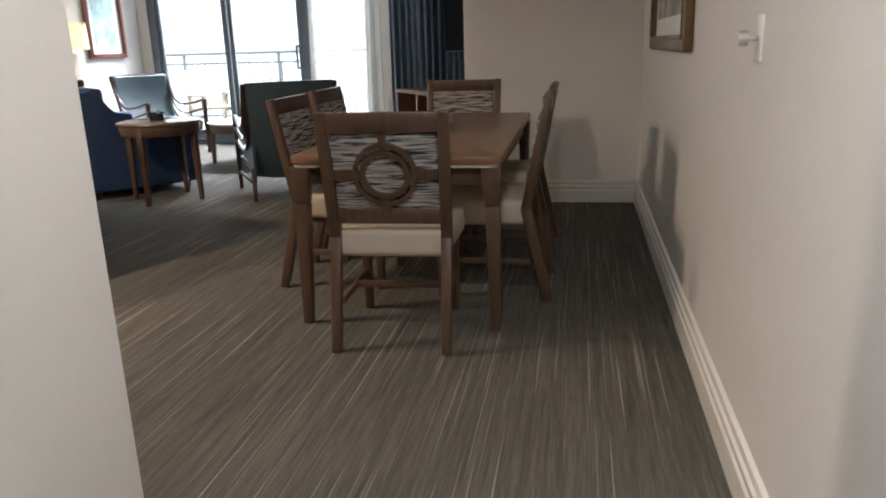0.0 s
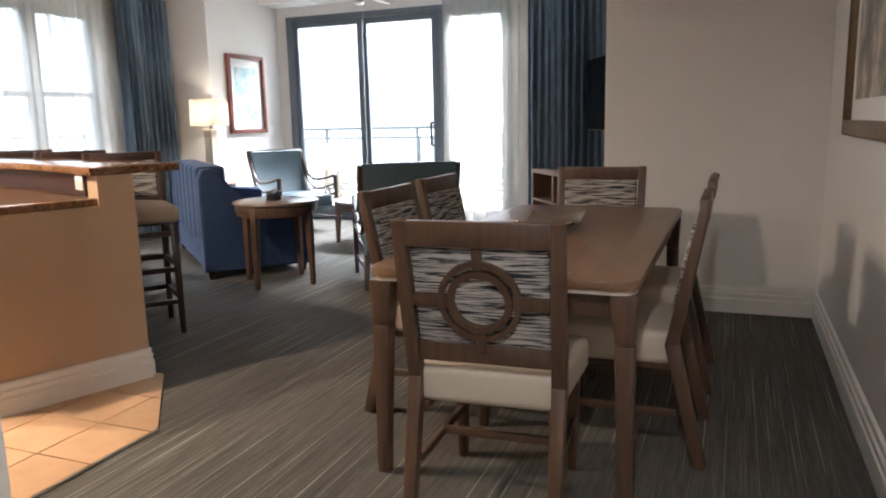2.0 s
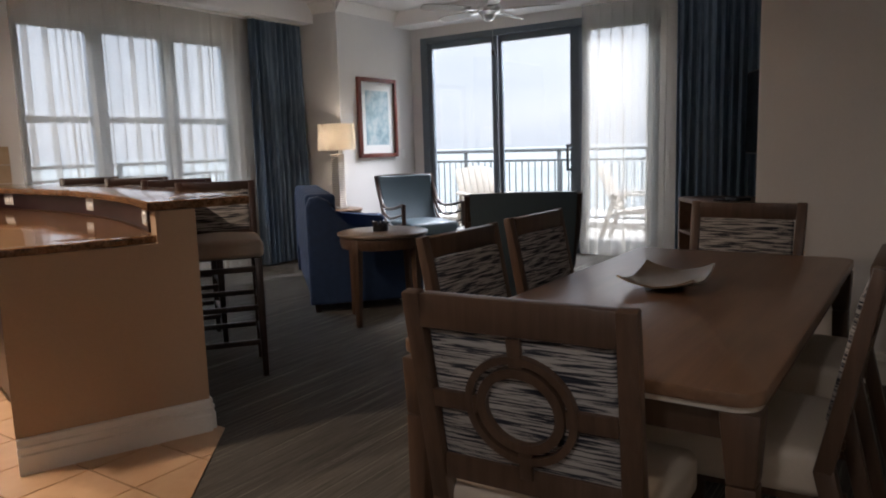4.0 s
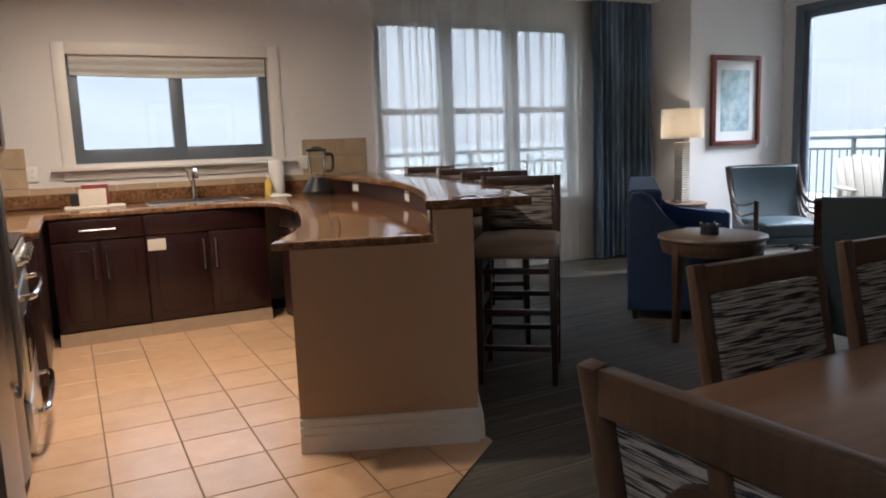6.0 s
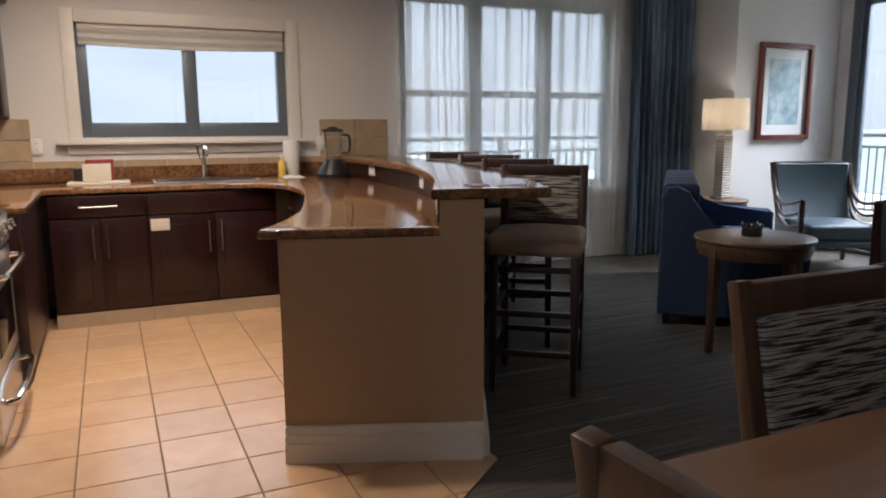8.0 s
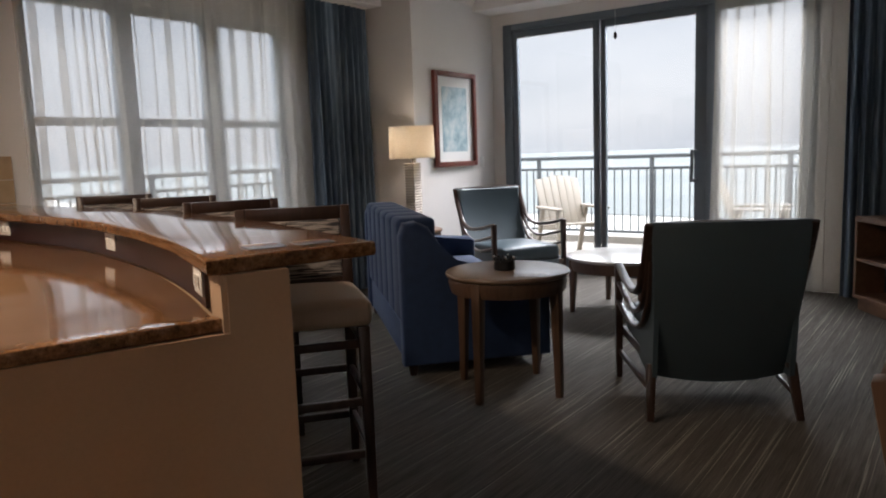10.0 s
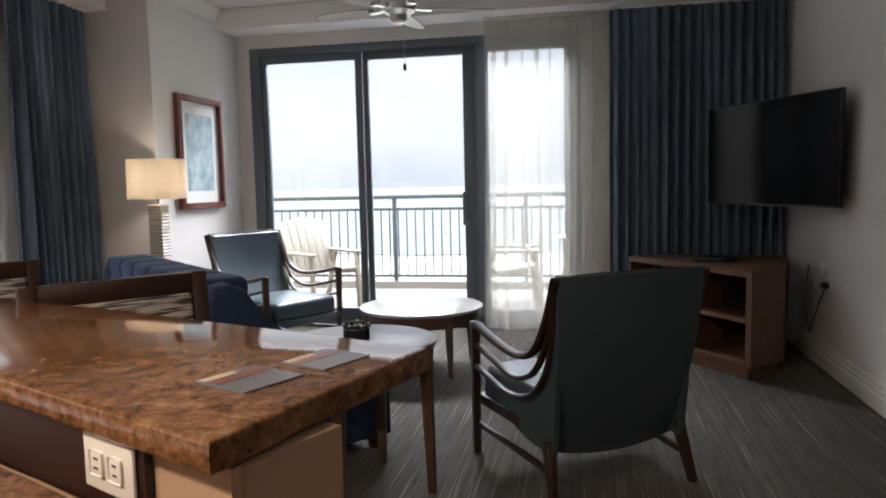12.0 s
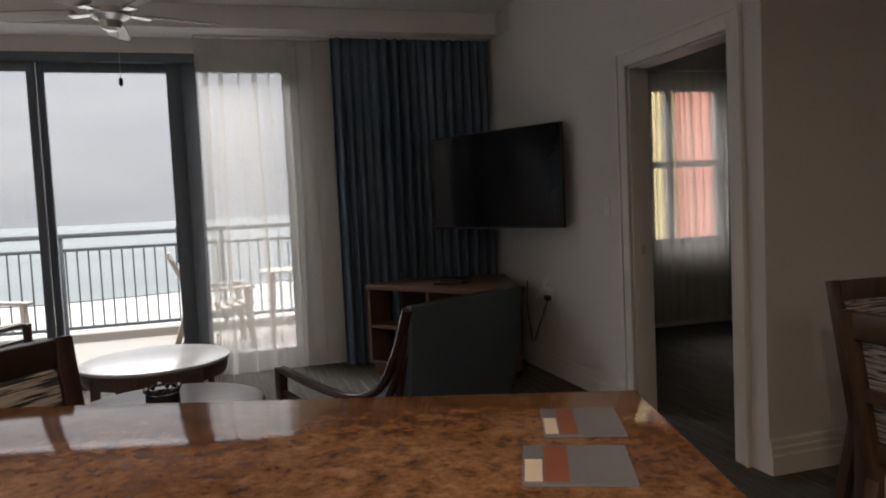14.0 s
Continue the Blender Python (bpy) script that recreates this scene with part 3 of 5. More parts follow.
def curtain(name, p, q, z0, z1, folds, depth, material, label, seed, flare=0.0):
    """A hanging cloth with folds from p to q in plan."""
    rnd = random.Random(seed)
    p, q = Vector((*p, 0)), Vector((*q, 0))
    d = q - p
    n = Vector((-d.y, d.x, 0)).normalized()
    ph = [rnd.uniform(0.6, 1.4) for _ in range(folds + 2)]
    sh = [rnd.uniform(-0.3, 0.3) for _ in range(folds + 2)]

    def point(u, v):
        k = u * folds
        i = int(k)
        a = ph[i] * (1 - (k - i)) + ph[min(i + 1, folds + 1)] * (k - i)
        off = depth * a * math.sin(2 * math.pi * k + sh[i] * v) * (0.45 + 0.55 * v) + depth * 0.3 * math.sin(5.3 * k + 2 * v)
        w = p + d * (u + 0.004 * math.sin(9 * k) * v) + n * (off + flare * v)
        return (w.x, w.y, z1 + (z0 - z1) * v)

    o = thing(name, pose(0, 0, 0), label, "curtain")
    c = part("cloth", sheet(point, folds * 10, 14), material, o)
    solid(c, 0.004)
    part("track", bar((p.x, p.y, z1 + 0.012), (q.x, q.y, z1 + 0.012), 0.03, 0.02), M_TRIM, o)
    return o


def sheer(p, q, z0, z1, label, seed):
    """A fine net that hangs flat between narrow pleats of three layers."""
    rnd = random.Random(seed)
    p, q = Vector((*p, 0)), Vector((*q, 0))
    length, d = (q - p).length, (q - p).normalized()
    n = Vector((-d.y, d.x, 0))
    line, at, off = [], 0.0, 0.0
    while at < length:
        run, fold, lean = rnd.uniform(0.035, 0.13), rnd.choice((0.006, 0.008, 0.012, 0.02, 0.035, 0.05)), rnd.uniform(-0.03, 0.03)
        nxt = rnd.uniform(-0.02, 0.02)
        for k in range(5):
            line.append((at + run * k / 5, off + (nxt - off) * k / 5 + 0.012 * math.sin(math.pi * k / 5), lean))
        off = nxt
        at += run
        line += [(at + fold, off + 0.004, lean), (at + fold + 0.003, off + 0.009, lean), (at, off + 0.012, lean), (at - 0.003, off + 0.017, lean), (at + fold, off + 0.022, lean)]
        off += 0.02
        at += fold

    def point(u, v):
        a, b, lean = line[min(int(round(u * (len(line) - 1))), len(line) - 1)]
        w = p + d * (a + lean * v * v + 0.006 * math.sin(6 * v + a * 7)) + n * (b * (0.5 + 0.5 * v) + 0.01 * math.sin(a * 3 + v * 4))
        return (w.x, w.y, z1 + (z0 - z1) * v)

    o = thing("sheer_curtain", pose(0, 0, 0), label, "curtain")
    part("cloth", sheet(point, len(line) - 1, 12), M_SHEER, o)
    part("track", bar((p.x, p.y, z1 + 0.012), (q.x, q.y, z1 + 0.012), 0.03, 0.02), M_TRIM, o)
    return o


sheer((-3.12, 9.60), (-1.97, 9.60), 0.02, 2.715, "white sheer curtain with fine folds at the balcony doors", 3)
curtain("drape", (-2.06, 9.50), (-0.70, 9.50), 0.02, 2.715, 17, 0.04, M_CURTAIN, "long blue-grey drape gathered beside the balcony doors", 4)
sheer((WX + 0.115, 5.05), (WX + 0.115, 7.56), 0.02, 2.675, "white sheer curtain across the triple window", 5)
curtain("drape", (WX + 0.17, 7.48), (WX + 0.17, 8.24), 0.02, 2.675, 10, 0.045, M_CURTAIN, "long blue-grey drape beside the triple window", 6)
sheer((0.8, 9.64), (1.98, 9.64), 0.06, 2.5, "white sheer curtain at the bedroom window", 7)
curtain("drape", (1.86, 9.60), (2.25, 9.60), 0.1, 2.6, 6, 0.035, M_CURTAIN, "dark drape beside the bedroom window", 8)

# ---- outdoors ----
GZ = -20.0
setting("ground", box(-3000, -600, GZ - 1, 3000, 4500, GZ, 0), M_SAND, "pale beach sand far below", "beach")
rnd_w = random.Random(12)
shore = [(-3000, 4400)] + [(x, 225 + 9 * math.sin(x * 0.021) + 5 * math.sin(x * 0.063 + 1)) for x in range(-3000, 3001, 25)] + [(3000, 4400)]
setting("water", prism(shore[::-1], GZ + 0.05, GZ + 0.25), M_SEA, "calm grey-green sea to the horizon", "sea")
bwk = thing("breakwater", pose(-560, 2300, GZ + 0.2), "long low dark rock breakwater out at sea", "breakwater")
part("rocks", sheet(lambda u, v: (440 * u, 8 * math.sin(9 * u) + 14 * (v - 0.5), 3 * max(0.0, math.sin(math.pi * v)) * (0.7 + 0.3 * math.sin(61 * u)) * min(1, 8 * u, 8 * (1 - u))), 60, 6), M_ROCK, bwk)
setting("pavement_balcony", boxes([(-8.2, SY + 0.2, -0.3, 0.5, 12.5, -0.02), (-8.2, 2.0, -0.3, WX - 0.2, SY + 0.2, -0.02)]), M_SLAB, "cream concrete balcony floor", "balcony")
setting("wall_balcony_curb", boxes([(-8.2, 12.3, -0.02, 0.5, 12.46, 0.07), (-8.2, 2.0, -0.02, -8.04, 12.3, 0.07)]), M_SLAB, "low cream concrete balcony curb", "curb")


def railing(name, p, q, z0=0.12, z1=1.19):
    p, q = Vector((*p, 0)), Vector((*q, 0))
    L, d = (q - p).length, (q - p).normalized()
    o = thing(name, pose(p.x, p.y, 0.07, 0, 0, math.degrees(math.atan2(d.y, d.x))), "dark grey metal balcony railing with thin upright bars", "railing")
    z0, z1 = z0 - 0.07, z1 - 0.07
    part("top_rail", box(0, -0.035, z1 - 0.05, L, 0.035, z1, 0.008), M_RAIL, o)
    part("upper_rail", box(0, -0.018, z1 - 0.20, L, 0.018, z1 - 0.165, 0.004), M_RAIL, o)
    part("bottom_rail", box(0, -0.018, z0, L, 0.018, z0 + 0.035, 0.004), M_RAIL, o)
    posts = max(2, round(L / 1.75))
    for i in range(posts + 1):
        x = L * i / posts
        part("post", box(x - 0.025, -0.025, 0.0, x + 0.025, 0.025, z1 - 0.05, 0.004), M_RAIL, o)
    n = round(L / 0.115)
    me = mesh_of("baluster", box(-0.008, -0.008, z0 + 0.036, 0.008, 0.008, z1 - 0.201, 0.002, 1), M_RAIL)
    for i in range(1, n):
        b = new("baluster", me)
        b.parent = o
        b.location = (L * i / n, 0, 0)
    return o


railing("balcony_railing", (-8.1, 12.38), (0.4, 12.38))
railing("balcony_railing", (-8.12, 2.2), (-8.12, 12.2))


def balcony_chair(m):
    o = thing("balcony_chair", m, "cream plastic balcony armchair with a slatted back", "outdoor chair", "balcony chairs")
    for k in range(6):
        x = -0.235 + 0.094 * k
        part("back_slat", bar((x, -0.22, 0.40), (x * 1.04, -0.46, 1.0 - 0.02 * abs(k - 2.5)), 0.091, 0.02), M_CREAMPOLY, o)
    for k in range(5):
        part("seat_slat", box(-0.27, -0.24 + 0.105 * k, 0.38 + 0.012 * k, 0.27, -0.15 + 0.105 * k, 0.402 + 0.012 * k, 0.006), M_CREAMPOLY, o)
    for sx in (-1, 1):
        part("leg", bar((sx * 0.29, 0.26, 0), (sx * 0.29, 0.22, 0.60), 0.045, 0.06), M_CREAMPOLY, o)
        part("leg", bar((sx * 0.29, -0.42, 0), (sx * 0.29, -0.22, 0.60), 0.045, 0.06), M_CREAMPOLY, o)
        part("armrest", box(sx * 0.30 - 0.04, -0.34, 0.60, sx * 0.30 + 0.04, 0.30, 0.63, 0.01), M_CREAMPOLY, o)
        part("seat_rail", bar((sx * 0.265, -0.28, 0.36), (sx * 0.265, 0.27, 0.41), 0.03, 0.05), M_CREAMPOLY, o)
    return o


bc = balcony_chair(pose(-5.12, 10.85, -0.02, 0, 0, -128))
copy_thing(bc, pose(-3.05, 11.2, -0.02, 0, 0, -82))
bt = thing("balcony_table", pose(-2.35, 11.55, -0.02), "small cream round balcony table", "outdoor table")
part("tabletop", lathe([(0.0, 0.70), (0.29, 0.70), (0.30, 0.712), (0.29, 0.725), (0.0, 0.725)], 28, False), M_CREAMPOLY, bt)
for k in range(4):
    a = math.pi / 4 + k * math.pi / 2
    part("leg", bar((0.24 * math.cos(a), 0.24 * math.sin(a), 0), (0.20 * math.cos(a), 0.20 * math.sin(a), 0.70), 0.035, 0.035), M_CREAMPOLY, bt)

# neighbouring wing outside the bedroom window
ab = thing("apartment_wing", pose(10.1, 22, GZ), "orange and yellow stucco wing of the building", "building")
part("wall", boxes([(0, 0, 0, 8, 6, 30)]), M_STUCCO, ab, "orange stucco wall")
part("wall", boxes([(-1.5, 0.3, 0, 0, 6, 30)]), M_STUCCOY, ab, "yellow stucco wall")
for fl in range(5):
    part("window", boxes([(3.0, -0.06, 14 + 3 * fl, 4.4, -0.01, 15.5 + 3 * fl)]), M_FRAMEALU, ab)
# flat land to the west
rw = random.Random(5)
wd = tagged(new("far_woods", None), "dark band of distant trees and scrub", "woods", "", "stuff")
bmw = bmesh.new()
for k in range(150):
    yy = -500 + 12 * k + rw.uniform(-5, 5)
    if yy > 190:
        continue
    add_box(bmw, -900 + rw.uniform(-120, 90), yy, GZ, -880 + rw.uniform(0, 120), yy + rw.uniform(8, 24), GZ + rw.uniform(4, 9))
part("tree_band", bmw, M_WOODS, wd)
for k in range(9):
    hb = thing("far_house", pose(-420 - rw.uniform(0, 220), -150 + 38 * k, GZ, 0, 0, rw.uniform(-8, 8)), "distant pale house with a red-brown roof", "house", "houses along the shore")
    part("wall", box(-8, -6, 0, 8, 6, 6.5, 0.05), M_EXT, hb)
    part("roof", prism([(-9, -7), (9, -7), (9, 7), (-9, 7)], 6.5, 8.2, 0.9, 1), M_STUCCO, hb)

# ---- kitchen ----
CZ, BZ = 0.925, 1.07
inner = smooth_line([(-2.86, 3.27, 0), (-3.32, 3.52, 0), (-3.86, 3.69, 0), (-4.5, 3.84, 0), (-5.0, 3.86, 0), (-5.26, 3.76, 0), (-5.36, 3.52, 0)], 36)
riser = smooth_line([(-2.628, 3.905, 0), (-3.10, 4.13, 0), (-3.63, 4.33, 0), (-4.33, 4.50, 0), (-5.0, 4.555, 0), (-5.6, 4.56, 0), (WX, 4.56, 0)], 36)
outer = smooth_line([(-2.565, 4.06, 0), (-3.05, 4.285, 0), (-3.60, 4.49, 0), (-4.33, 4.66, 0), (-5.0, 4.715, 0), (-5.6, 4.72, 0), (WX, 4.72, 0)], 36)


def flat(line):
    return [(p[0], p[1]) for p in line]


def shifted(line, d):
    """The plan line moved d to its left."""
    out = []
    for i, p in enumerate(line):
        t = Vector(line[min(i + 1, len(line) - 1)]) - Vector(line[max(i - 1, 0)])
        n = Vector((-t.y, t.x, 0)).normalized()
        out.append((p[0] + n.x * d, p[1] + n.y * d))
    return out


hw = thing("half_wall", pose(0, 0, 0), "tan painted curved half wall of the kitchen peninsula", "half wall", "", "structure")
part("wall_body", prism(flat(riser) + flat(outer)[::-1], 0.0, BZ - 0.041), M_HALF, hw)
part("end_core", prism([(-2.855, 3.345), (-2.6285, 3.9035), (-2.73, 3.94), (-2.945, 3.385)], 0, CZ - 0.036), M_HALF, hw)
facing = bmesh.new()
e0, e1 = Vector((-2.855, 3.345, 0)), Vector((-2.565, 4.06, 0))
ed = (e1 - e0).normalized()
en = Vector((ed.y, -ed.x, 0))
shape = [(0, 0), ((e1 - e0).length, 0), ((e1 - e0).length, BZ - 0.041), (0.618, BZ - 0.041), (0.618, CZ - 0.036), (0, CZ - 0.036)]
near_side = [facing.verts.new(e0 + ed * a + en * 0.007 + Vector((0, 0, z))) for a, z in shape]
far_side = [facing.verts.new(e0 + ed * a + en * 0.001 + Vector((0, 0, z))) for a, z in shape]
facing.faces.new(near_side)
facing.faces.new(far_side[::-1])
for k in range(6):
    facing.faces.new((near_side[k], far_side[k], far_side[(k + 1) % 6], near_side[(k + 1) % 6]))
part("end_facing", facing, M_HALF, hw)
part("riser_panel", prism([(x, y) for x, y in shifted(riser, 0.012)][2:] + [(x, y) for x, y in shifted(riser, 0.002)][2:][::-1], CZ + 0.001, BZ - 0.041), M_CHERRY, hw, "cherry wood splash riser")
moulding("baseboard_half_end", (-2.849, 3.342), (-2.559, 4.057), (0.93, -0.377), 0.155)
for a, b in zip(flat(outer)[:14:2], flat(outer)[2:16:2]):
    moulding("baseboard_half", a, b, (a[1] - b[1], b[0] - a[0]) if (a[1] - b[1]) * 0 + (b[0] - a[0]) * 1 > 0 else (b[1] - a[1], a[0] - b[0]), 0.155)

bt_out = [(-2.635, 3.875)] + flat(smooth_line([(-3.10, 4.095, 0), (-3.63, 4.28, 0), (-4.33, 4.45, 0), (-5.0, 4.505, 0), (-5.6, 4.51, 0), (WX + 0.003, 4.51, 0)], 30))
bt_far = [(-2.50, 4.315)] + flat(smooth_line([(-2.95, 4.49, 0), (-3.40, 4.655, 0), (-4.2, 4.86, 0), (-5.0, 4.93, 0), (-5.6, 4.94, 0), (WX + 0.003, 4.94, 0)], 30))
tagged(part("countertop", prism(bt_out + bt_far[::-1], BZ - 0.04, BZ, 0.009, 3), M_GRANITE), "polished brown granite raised bar top", "countertop")
ct = flat(inner) + [(-5.36, 3.0), (-5.36, 2.40), (-4.22, 2.40), (-4.22, 1.352), (WX + 0.003, 1.352), (WX + 0.003, 4.545)] + [(x, y) for x, y in shifted(riser, 0.016)][::-1][1:]
ct[-1] = (-2.64, 3.915)
tagged(part("countertop", prism(ct, CZ - 0.035, CZ, 0.008, 3), M_GRANITE), "polished brown granite kitchen countertop", "countertop")


def outlet(name, m, label, slots=True):
    o = thing(name, m, label, "outlet")
    part("cover_plate", box(-0.036, -0.006, -0.058, 0.036, 0, 0.058, 0.003), M_WHITE, o)
    if slots:
        for z in (-0.022, 0.022):
            f = part("socket", box(-0.016, -0.009, z - 0.015, 0.016, -0.006, z + 0.015, 0.004), M_WHITE, o)
            for x in (-0.006, 0.006):
                part("slot", box(x - 0.0012, -0.0096, z - 0.005, x + 0.0012, -0.0085, z + 0.005, 0), M_BLACK, f)
    else:
        part("rocker", box(-0.017, -0.010, -0.033, 0.017, -0.006, 0.033, 0.003), M_WHITE, o)
    return o


def on_riser(i):
    """A place on the kitchen side of the riser."""
    d = riser[i + 1] - riser[i]
    q = shifted(riser, 0.0125)[i]
    return pose(q[0], q[1], 0.989, 0, 0, math.degrees(math.atan2(d.y, d.x)) + 180) @ pose(0, 0, 0, 0, 90, 0)


for i in (3, 18, 31):
    o = outlet("wall_outlet", on_riser(i), "white double outlet on the wooden riser")
    o["group"] = "outlets on the riser"


def cabinet(y0, y1, doors, drawer, label, pull=True):
    """A base cabinet unit on the west wall, its front at x = -5.39."""
    o = thing("base_cabinet", pose(-5.39, y0, 0), label, "cabinet", "kitchen base cabinets")
    w = y1 - y0
    part("body", box(-0.72, 0.001, 0.105, 0, w - 0.001, CZ - 0.037, 0.002), M_CHERRY, o)
    part("toe_kick", box(-0.70, 0.001, 0, 0.012, w - 0.001, 0.104, 0), plain("toe_kick_vinyl", (0.42, 0.32, 0.22), 0.6), o)
    dw = w / doors
    top = CZ - 0.20 if drawer else CZ - 0.05
    for k in range(doors):
        a, b = k * dw + 0.006, (k + 1) * dw - 0.006
        d = part("door", boxes([(0.001, a, 0.12, 0.02, b, top)], 0.004), M_CHERRY, o)
        part("door_panel", box(0.0205, a + 0.06, 0.18, 0.026, b - 0.06, top - 0.06, 0.004), M_CHERRY, d)
        hy = (b - 0.035) if k % 2 == 0 else (a + 0.035)
        part("handle", tube([(0.021, hy, top - 0.26), (0.05, hy, top - 0.26), (0.05, hy, top - 0.05), (0.021, hy, top - 0.05)], 0.005, 8), M_STEEL, d, "brushed steel bar handle")
    if drawer:
        d = part("drawer_front", box(0.001, 0.006, top + 0.012, 0.02, w - 0.006, CZ - 0.05, 0.004), M_CHERRY, o)
        if pull:
            part("handle", tube([(0.021, w / 2 - 0.11, top + 0.08), (0.05, w / 2 - 0.11, top + 0.08), (0.05, w / 2 + 0.11, top + 0.08), (0.021, w / 2 + 0.11, top + 0.08)], 0.005, 8), M_STEEL, d, "brushed steel bar handle")
    return o


cabinet(2.41, 3.0, 2, True, "dark cherry base cabinet with a drawer and two doors")
cabinet(3.0, 3.86, 2, True, "dark cherry sink cabinet with two doors", False)
pc = thing("peninsula_cabinet", pose(0, 0, 0), "dark cherry curved cabinets under the peninsula", "cabinet")
part("body", prism(shifted(inner, 0.0)[3:30] and [(x, y + 0.05) for x, y in flat(inner)[3:31]] + [(x, y - 0.02) for x, y in flat(riser)[3:26]][::-1], 0.10, CZ - 0.037), M_CHERRY, pc)
part("toe_kick", prism([(x, y + 0.11) for x, y in flat(inner)[3:31]] + [(x, y - 0.02) for x, y in flat(riser)[3:26]][::-1], 0.0, 0.0995), M_CHERRY, pc)
dwp = thing("dishwasher", pose(-4.92, 3.945, 0, 0, 0, 180), "black dishwasher front with a curved chrome handle", "dishwasher")
part("front", box(-0.22, 0.002, 0.12, 0.22, 0.03, 0.86, 0.008), M_BLACK, dwp)
part("handle", tube(smooth_line([(-0.18, 0.03, 0.76), (-0.15, 0.075, 0.76), (0.15, 0.075, 0.76), (0.18, 0.03, 0.76)], 14), 0.011, 8), M_CHROME, dwp)
nt = tagged(part("notice_card", box(-5.369, 3.015, 0.625, -5.362, 3.135, 0.705, 0.001), M_PAPER), "small paper notice on the cabinet door", "notice")

# backsplash pieces of stone
bs = thing("backsplash", pose(WX, 0, 0), "tan stone tile backsplash", "backsplash", "", "structure")
me_sp = mesh_of("tile", box(0.001, 0, 0, 0.011, 0.296, 0.146, 0.002, 1), M_SPLASH)
for r in range(3):
    for c in range(12):
        y = 1.40 + 0.30 * c
        if y + 0.3 > 5.05 or (r == 2 and KY0 - 0.4 < y < KY1 + 0.1) or (r > 0 and KY0 - 0.3 < y < KY1 - 0.1 and r == 2):
            continue
        z = CZ + 0.002 + 0.15 * r
        if z + 0.15 > KZ0 - 0.13 and KY0 - 0.47 < y < KY1 + 0.17:
            continue
        o = new("tile", me_sp)
        o.parent, o.location = bs, (0, y, z)
part("granite_upstand", box(0.012, 1.40, CZ + 0.001, 0.03, 4.5, CZ + 0.10, 0.003), M_GRANITE, bs)

fg = thing("refrigerator", pose(-2.44, 2.295, 0), "stainless steel refrigerator with bowed doors", "refrigerator")
part("body", box(-0.90, -0.85, 0.02, 0, -0.07, 1.78, 0.006), plain("fridge_grey", (0.16, 0.16, 0.16), 0.5), fg)


def bowed(x0, x1, z0, z1):
    bm = bmesh.new()
    n = 12
    rows = []
    for z in (z0, z1):
        f = [(x0 + (x1 - x0) * i / n, 0.022 * math.sin(math.pi * i / n) - 0.002) for i in range(n + 1)]
        rows.append([bm.verts.new((x, y, z)) for x, y in f] + [bm.verts.new((x1, -0.068, z)), bm.verts.new((x0, -0.068, z))])
    m = len(rows[0])
    for i in range(m):
        bm.faces.new((rows[0][i], rows[0][(i + 1) % m], rows[1][(i + 1) % m], rows[1][i]))
    bm.faces.new(rows[0][::-1])
    bm.faces.new(rows[1])
    return bm


for a, b, hx in ((-0.90, -0.56, -0.60), (-0.552, 0.0, -0.51)):
    d = part("door", bowed(a, b, 0.06, 1.77), M_FRIDGE, fg)
    part("handle", tube(smooth_line([(hx, 0.01, 0.45), (hx, 0.035, 0.48), (hx, 0.036, 1.1), (hx, 0.035, 1.67), (hx, 0.01, 1.70)], 20), 0.009, 8), M_STEEL, d)
part("grille", box(-0.88, -0.06, 0.0, -0.02, -0.02, 0.055, 0.003), M_BLACK, fg)

rg = thing("range", pose(-3.80, 2.325, 0), "stainless steel range with arched oven handles", "stove")
part("body", box(-0.38, -0.68, 0.0, 0.38, -0.045, 0.915, 0.004), M_BLACK, rg)
part("cooktop", box(-0.38, -0.68, 0.9155, 0.38, -0.0, 0.935, 0.006), M_BLACK, rg)
part("control_panel", bar((-0.38, -0.02, 0.845), (0.38, -0.02, 0.845), 0.05, 0.13), M_STEEL, rg)
for k in range(5):
    x = -0.28 + 0.14 * k
    kn = part("knob", tube([(x, 0.0, 0.862), (x, 0.045, 0.875)], 0.021, 14), M_CHROME, rg)
dv = part("oven_door", box(-0.375, -0.04, 0.27, 0.375, 0.0, 0.765, 0.008), M_STEEL, rg)
part("oven_window", box(-0.25, 0.001, 0.36, 0.25, 0.006, 0.62, 0.003), M_SCREEN, dv)
part("handle", tube(smooth_line([(-0.33, 0.0, 0.71), (-0.31, 0.055, 0.715), (0, 0.07, 0.72), (0.31, 0.055, 0.715), (0.33, 0.0, 0.71)], 20), 0.014, 8), M_CHROME, dv)
dr = part("drawer", box(-0.375, -0.04, 0.03, 0.375, 0.0, 0.26, 0.008), M_STEEL, rg)
part("handle", tube(smooth_line([(-0.33, 0.0, 0.20), (-0.31, 0.055, 0.205), (0, 0.07, 0.21), (0.31, 0.055, 0.205), (0.33, 0.0, 0.20)], 20), 0.014, 8), M_CHROME, dr)

uc = thing("wall_cabinet", pose(WX + 0.002, 1.36, 1.39), "dark cherry wall cabinet with a crown moulding", "cabinet")
part("body", box(0.0, 0.0, 0.0, 0.31, 0.82, 0.76, 0.003), M_CHERRY, uc)
part("crown", prism([(0.0, 0.0), (0.36, 0.0), (0.36, 0.87), (0.0, 0.87)], 0.7605, 0.83, 0.02, 2), M_CHERRY, uc)
for k in range(2):
    d = part("door", box(0.311, 0.41 * k + 0.004, 0.01, 0.33, 0.41 * (k + 1) - 0.004, 0.75, 0.004), M_CHERRY, uc)
    part("door_panel", box(0.3305, 0.41 * k + 0.06, 0.07, 0.337, 0.41 * (k + 1) - 0.06, 0.69, 0.004), M_CHERRY, d)
